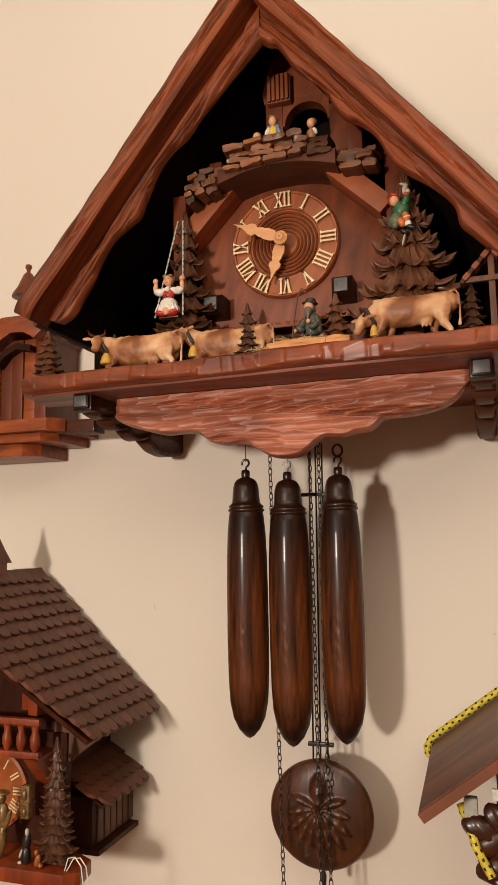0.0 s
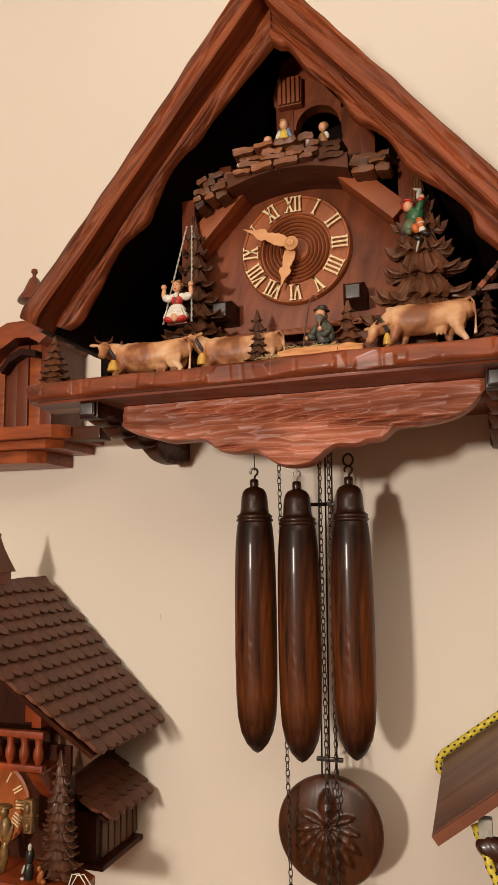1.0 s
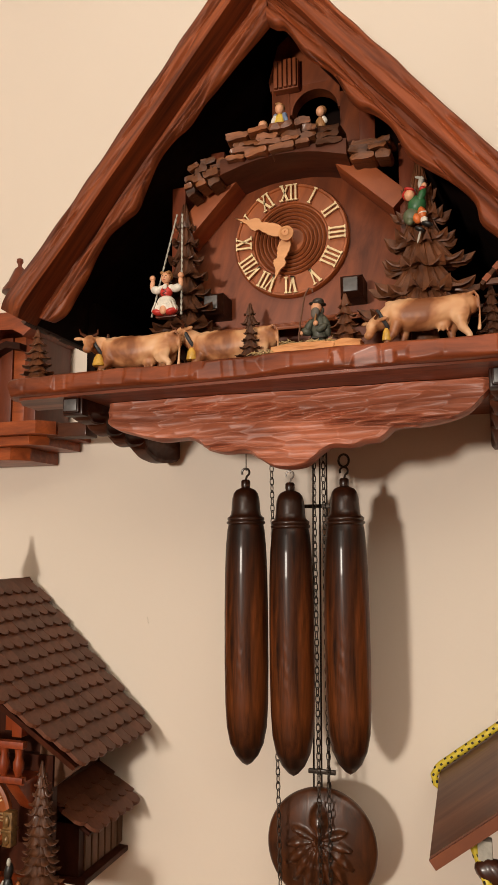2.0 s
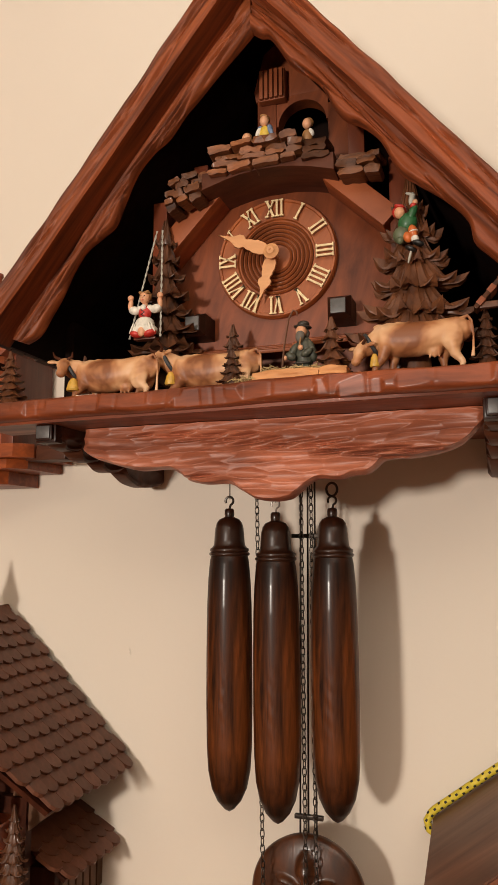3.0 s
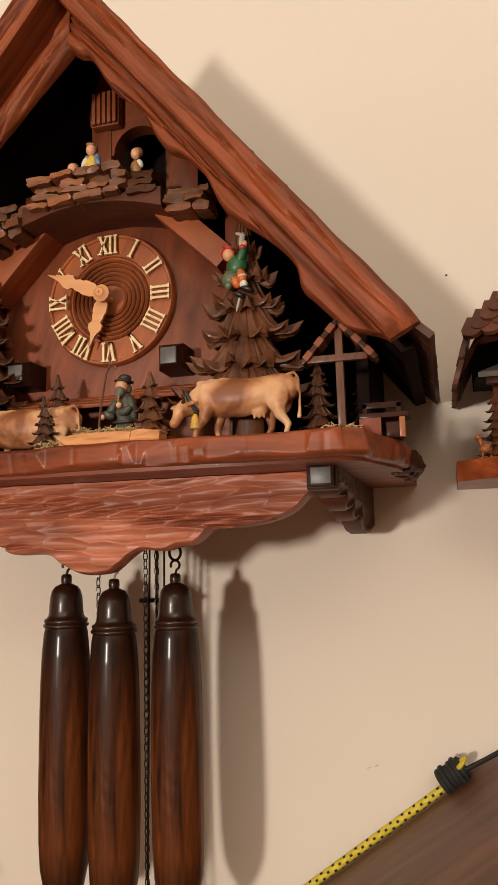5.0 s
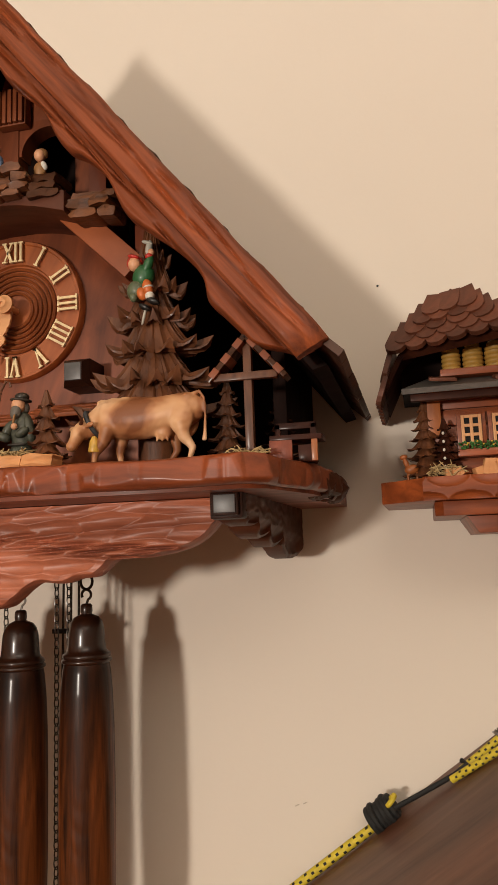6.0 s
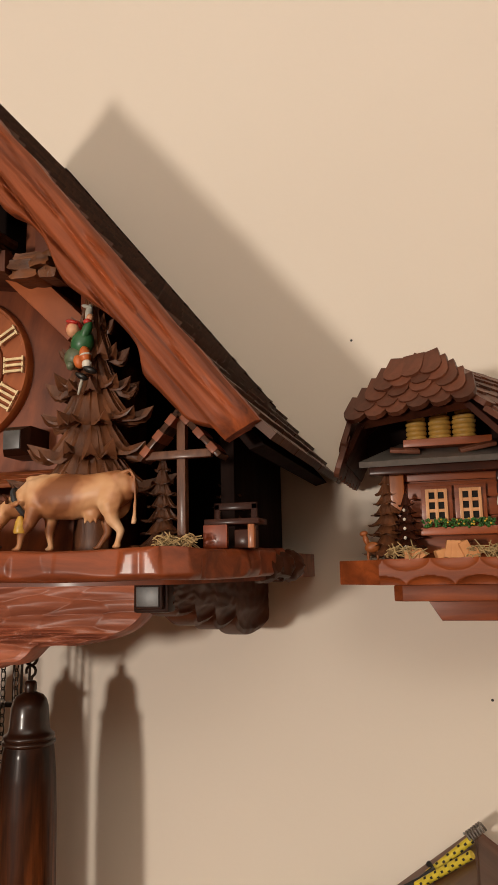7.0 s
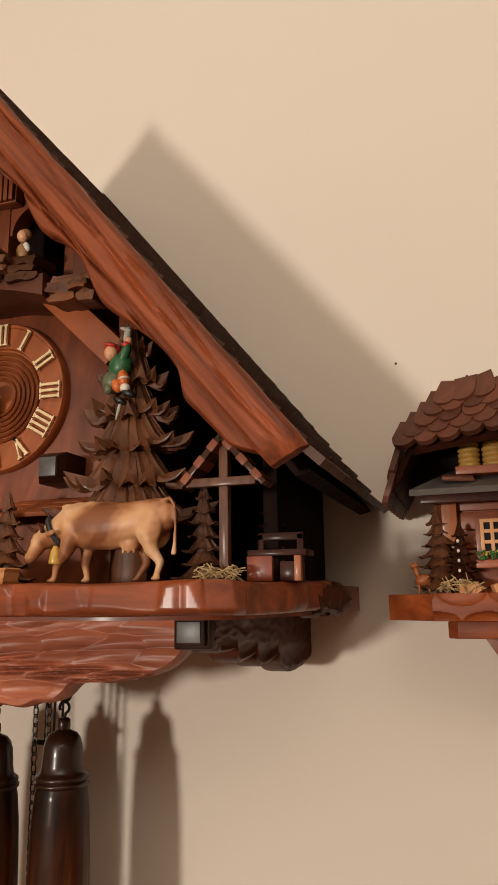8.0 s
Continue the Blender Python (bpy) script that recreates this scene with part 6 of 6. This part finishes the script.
    fir((-0.256, -0.156, 1.1775), 0.120, 0.0235, 13, 12, M["fir"], "tall carved glossy dark-brown fir by the balcony", "firs on the lower chalet", 0.15, 0.8, 31, 0.04, taper=0.6, fan=1.5, blunt=2.6, sag=1.6)
    doll("musician_figurine", (-0.318, -0.163, 1.1775), [(0, (0, 0, 18), (5, 5, 18), (0, 6, 0)), (0, (1, 0, 44), (7, 6, 14), (0, -8, 0)), (0, (0, -2, 62), (5, 5, 6), (0, 0, 0)), (0, (0, 0, 67), (8, 7, 2), (0, 8, 0)), (0, (8, -2, 40), (3, 3, 12), (0, 20, 0)), (0, (-5, -2, 20), (3.4, 4, 18), (0, -10, 0))],
         ["gold"], "gilt carved doll with hat standing before the dial")
    bm = bmesh.new()
    box(bm, -0.302, -0.291, -0.155, -0.144, 1.216, 1.250, 0.0015)
    box(bm, -0.3025, -0.2905, -0.1565, -0.1425, 1.230, 1.233, 0.0008)
    blob(bm, (-0.2965, -0.155, 1.241), (0.0035, 0.003, 0.006))
    blob(bm, (-0.2965, -0.155, 1.223), (0.0035, 0.003, 0.005))
    solid("gilt_box", bm, M["gold"], (-0.296, -0.158, 1.214), "gilt carved upright box hung beside the dial", "ornament")
    doll("dark_figurine", (-0.284, -0.168, 1.1775), [(0, (0, 0, 9), (5.5, 5, 10), (0, 0, 0)), (0, (1, 0, 23), (4.6, 4.4, 9), (0, 8, 0)), (1, (3, -3, 33), (2.2, 2.4, 4), (0, 0, 0)), (1, (-3, -5, 12), (1.4, 1.2, 5), (0, 20, 0)), (1, (-4, -5, 3), (2.4, 1.6, 1.6), (0, 0, 0))], ["black", "cordgrey"], "small glossy black doll with silver touches on the base")
    doll("squirrel_figurine", (-0.267, -0.172, 1.1775), [(0, (0, 0, 7), (3.4, 3.2, 7), (0, 15, 0)), (0, (-1, -1, 15), (2.4, 2.4, 3), (0, 0, 0)), (0, (4, -1, 3), (3, 2.6, 2.4), (0, 0, 0))], ["npost"], "tiny tan carved squirrel on the base")
    bm = bmesh.new()
    for dx in (0.0, 0.006):
        tube(bm, [(-0.236 + dx * 0.4, -0.17, 1.1775), (-0.232 + dx, -0.17, 1.190), (-0.224 + dx, -0.17, 1.192), (-0.217 + dx, -0.17, 1.184), (-0.214 + dx, -0.17, 1.165), (-0.2135 + dx, -0.17, 1.09)], 0.0006, 6)
    solid("cord_loop", bm, M["white"], (-0.236, -0.17, 1.1775), "thin white cord looped over the base edge", "cord")


lower_chalet()

# ---------------------------------------------------------------- clock half hidden behind the big one
def hidden_clock():
    c = thing("chalet_clock", (-0.42, 0, 1.62), "red-brown chalet clock half hidden behind the big clock", "cuckoo clock")
    for k in range(8):
        bm = bmesh.new()
        x = -0.470 + k * 0.0175
        box(bm, x, x + 0.0168, -0.078 - 0.002 * (k % 2), -0.004, 1.664, 1.772, 0.0012)
        part("plank", bm, M["post"] if k % 3 else M["nred"], c)
    bm = bmesh.new()
    top = [(-0.50, 1.722), (-0.455, 1.754), (-0.415, 1.785), (-0.385, 1.798), (-0.340, 1.798), (-0.325, 1.776)]
    low = [(-0.338, 1.766), (-0.352, 1.777), (-0.372, 1.778), (-0.395, 1.765), (-0.41, 1.748), (-0.455, 1.730), (-0.50, 1.700)]
    prism(bm, top + low, -0.100, -0.002, 0.0015)
    part("roof_board", bm, M["beam_x"], c)
    bm = bmesh.new()
    prism(bm, [(-0.40, 1.74), (-0.386, 1.757), (-0.366, 1.764), (-0.346, 1.760), (-0.346, 1.752), (-0.366, 1.756), (-0.384, 1.748), (-0.396, 1.734)], -0.094, -0.080)
    part("fretwork", bm, M["cap"], c)
    bm = bmesh.new()
    lathe(bm, [(0.010, 1.795), (0.010, 1.842), (0.0215, 1.844), (0.0205, 1.848), (0.014, 1.858), (0.0065, 1.876), (0.0026, 1.880), (0.0026, 1.883), (0.0045, 1.886), (0.0040, 1.890), (0, 1.892)], (-0.389, -0.04, 0), 16)
    part("turret", bm, M["post"], c, "small turned turret with ball finial")
    for x1, y, z0, z1 in ((-0.300, -0.100, 1.6475, 1.6635), (-0.315, -0.090, 1.636, 1.6472), (-0.348, -0.08, 1.620, 1.6358)):
        bm = bmesh.new()
        prism(bm, [(-0.53, -0.002), (-0.53, y), (x1 - 0.016, y), (x1, y + 0.018), (x1, -0.002)], z0, z1, 0.0012, axis="z")
        part("base_tier", bm, M["nred"], c)
    bm = bmesh.new()
    box(bm, -0.315, -0.262, -0.078, -0.05, 1.645, 1.662, 0.002)
    part("base_end", bm, M["bracket"], c)


hidden_clock()

# ---------------------------------------------------------------- plain-roofed clock tied with a bungee cord
def tied_clock():
    c = thing("tied_clock", (0.30, 0, 1.2), "brown clock with plain board roof, held by a bungee cord", "cuckoo clock")
    RX, RZ, EX, EZ = 0.366, 1.468, 0.121, 1.287
    for side in (1, -1):
        def X(x):
            return x if side > 0 else 2 * RX - x
        pts = [(X(EX), -0.002, EZ), (X(EX + 0.009), -0.245, EZ + 0.006), (X(RX), -0.245, RZ), (X(RX), -0.002, RZ)]
        bm = bmesh.new()
        quad_slab(bm, pts if side > 0 else pts[::-1], 0.0095)
        bmesh.ops.bevel(bm, geom=bm.edges[:], offset=0.0012, segments=2, affect="EDGES")
        b = part("roof_slope", bm, M["roofboard"], c, "plain varnished brown roof board", smooth=30)
        # paler strip along the front edge
        bm = bmesh.new()
        n = Vector((-(RZ - EZ), 0, RX - EX)).normalized()
        if side < 0:
            n.x = -n.x
        q = [Vector((X(EX + 0.009), -0.2465, EZ + 0.006)), Vector((X(RX), -0.2465, RZ))]
        vs = [q[0] - n * 0.001, q[1] - n * 0.001, q[1] - n * 0.009, q[0] - n * 0.009]
        prism(bm, [(v.x, v.z) for v in vs], -0.247, -0.2445)
        part("edge_strip", bm, M["roofedge"], b, "reddish paler board edge")
    # gable wall and carved leaf ornament under the eave
    bm = bmesh.new()
    prism(bm, [(0.190, 1.12), (0.555, 1.12), (0.555, 1.325), (RX, 1.445), (0.190, 1.322)], -0.185, -0.002)
    part("house_wall", bm, M["leafwood"], c)
    rnd = random.Random(5)
    for x, z, r, ang in ((0.176, 1.268, 0.017, 20), (0.184, 1.258, 0.016, -30), (0.192, 1.277, 0.016, 40), (0.186, 1.238, 0.017, -15), (0.196, 1.226, 0.016, 30), (0.200, 1.250, 0.018, 0), (0.206, 1.285, 0.018, 20), (0.155, 1.205, 0.012, 60), (0.205, 1.205, 0.018, -20)):
        bm = bmesh.new()
        blob(bm, (x, -0.196, z), (r, 0.007, r * 0.62), 0, (0, ang, 0), 18, 10)
        for v in bm.verts:
            v.co.y -= 0.0016 * math.sin((v.co.x - x) * 500 + (v.co.z - z) * 300)
        part("carved_leaf", bm, M["leafwood"], c, smooth=60)
    bm = bmesh.new()
    box(bm, 0.1865, 0.2, -0.201, -0.198, 1.293, 1.302, 0.0004)
    part("paper_tag", bm, M["white"], c, "small white paper tag")
    bm = bmesh.new()
    box(bm, 0.163, 0.174, -0.198, -0.188, 1.272, 1.292, 0.001)
    part("bracket", bm, M["cordgrey"], c)
    # the cord
    rope = thing("bungee_cord", (0.26, -0.02, 1.39), "yellow bungee cord with black checks, knotted and hooked over the roof", "bungee cord")
    d = Vector((RX - EX, 0, RZ - EZ)).normalized()
    n = Vector((-d.z, 0, d.x))

    def along(s, lift, y):
        return Vector((EX, y, EZ)) + d * s + n * lift

    def cord(pts, r, checks=True, name="cord"):
        bm = bmesh.new()
        tube(bm, pts, r, 12)
        ob = part(name, bm, M["rope"], rope)
        if checks:
            bm = bmesh.new()
            pp = [Vector(p) for p in pts]
            length, acc, k = 0.0, 0.0, 0
            step = r * 1.7
            walked = 0.0
            for a, b in zip(pp, pp[1:]):
                seg = (b - a).length
                t = (step - acc)
                while t <= seg:
                    p = a.lerp(b, t / seg)
                    dr = (b - a).normalized()
                    side = dr.cross(Vector((0, 1, 0))).normalized()
                    fwd = Vector((0, -1, 0))
                    for ang in ((-55, 25) if k % 2 else (-15, 65)):
                        o = (fwd * math.cos(radians(ang)) - side * math.sin(radians(ang))).normalized()
                        u = dr.cross(o).normalized()
                        m = Matrix((dr, u, o)).transposed().to_4x4()
                        box(bm, -r * 0.34, r * 0.34, -r * 0.27, r * 0.27, -0.0002, 0.00025, 0, Matrix.Translation(p + o * r) @ m)
                    k += 1
                    t += step
                acc = (acc + seg) % step
            tagged(part("check_weave", bm, M["rubber"], ob, "woven black checks", smooth=0), kind="stuff")
    r = 0.0038
    wrap = [Vector((0.128, -0.024, 1.272)), Vector((0.119, -0.024, 1.278)), along(-0.004, 0.001, -0.023), along(0.004, r + 0.0005, -0.022)]
    line = [along(0.004 + 0.004 * k, r + 0.001, -0.022) for k in range(1, 45)]
    cord(wrap + line, r)
    for s0, ya, yb in ((0.264, -0.041, -0.034), (0.254, -0.047, -0.063)):
        cord([along(s0 + (0.303 - s0) * k / 14, 0.0034, ya + (yb - ya) * k / 14) for k in range(15)], 0.0029)
    cord([Vector((0.160, -0.19, 1.285)), Vector((0.166, -0.197, 1.272)), Vector((0.172, -0.203, 1.255)), Vector((0.183, -0.207, 1.236))], 0.0036)
    # bound knot, black hook
    k0 = along(0.188, 0.008, -0.021)
    for k in range(6):
        bm = bmesh.new()
        cen = k0 + d * (k - 2.5) * 0.0040
        rad = 0.0098 + 0.0012 * math.sin(k * 2.1)
        tube(bm, [cen + n * rad * math.cos(a) + Vector((0, 1, 0)) * rad * math.sin(a) for a in [2 * math.pi * j / 20 for j in range(20)]], 0.0025, 8, closed=True)
        part("binding", bm, M["rubber"], rope)
    bm = bmesh.new()
    tube(bm, [k0 - d * 0.010 + n * 0.002, k0 + d * 0.012 + n * 0.004 + Vector((0, -0.003, 0))], 0.0078, 14)
    part("binding_core", bm, M["rubber"], rope)
    bm = bmesh.new()
    tube(bm, [k0 + d * 0.0115 + n * (0.004) + Vector((0.004 * math.cos(a) * d.x, -0.006 + 0.0045 * math.sin(a), 0.004 * math.cos(a) + 0.002)) for a in [2 * math.pi * j / 14 for j in range(14)]], 0.0022, 8, closed=True)
    part("cord_end", bm, M["rope"], rope)
    bm = bmesh.new()
    tube(bm, [k0 + d * 0.008 + Vector((0, -0.006, 0)), k0 + d * 0.035 - n * 0.002 + Vector((0, -0.013, 0)), k0 + d * 0.070 - n * 0.004 + Vector((0, -0.022, 0)), k0 + d * 0.083 - n * 0.003 + Vector((0, -0.023, 0)), k0 + d * 0.080 + Vector((0, -0.017, 0))], 0.0021, 8)
    part("hook", bm, M["rubber"], rope, "black coated wire hook")
    bm = bmesh.new()
    hx = along(0.301, 0.006, -0.034)
    coil = [hx + d * (0.0022 * k / 6) + n * 0.0034 * math.cos(k * math.pi / 3) + Vector((0, 0.0034 * math.sin(k * math.pi / 3), 0)) for k in range(40)]
    tube(bm, coil, 0.0009, 6)
    part("spring", bm, M["wire"], rope, "bright wire coil at the cord's end")


tied_clock()

# ---------------------------------------------------------------- shingles of the big roof
def big_shingles():
    sh = shingle_mesh("roof_shingle", 0.0208, 0.027, 0.0050, M["shingle"], False)
    rows = 23
    for side in (1, -1):
        s0 = 0.004 if side > 0 else 0.018
        x, _, z = on_slope(side, s0, 0.0160 if side > 0 else 0.0052, 0)
        d = Vector((side * math.cos(PITCH), 0, -math.sin(PITCH)))
        if side > 0:
            shingled(BIG_ROOF[side], sh, (x, -0.229, z), (0, 1, 0), d, rows, 11, (RUN - 0.016) / (rows - 0.6), 0.0203, None, 8.0, 0.35)
        else:
            shingled(BIG_ROOF[side], sh, (x, -0.006, z), (0, -1, 0), d, rows, 9, (RUN - 0.034) / (rows - 0.6), 0.0212, None, 7.0)


big_shingles()
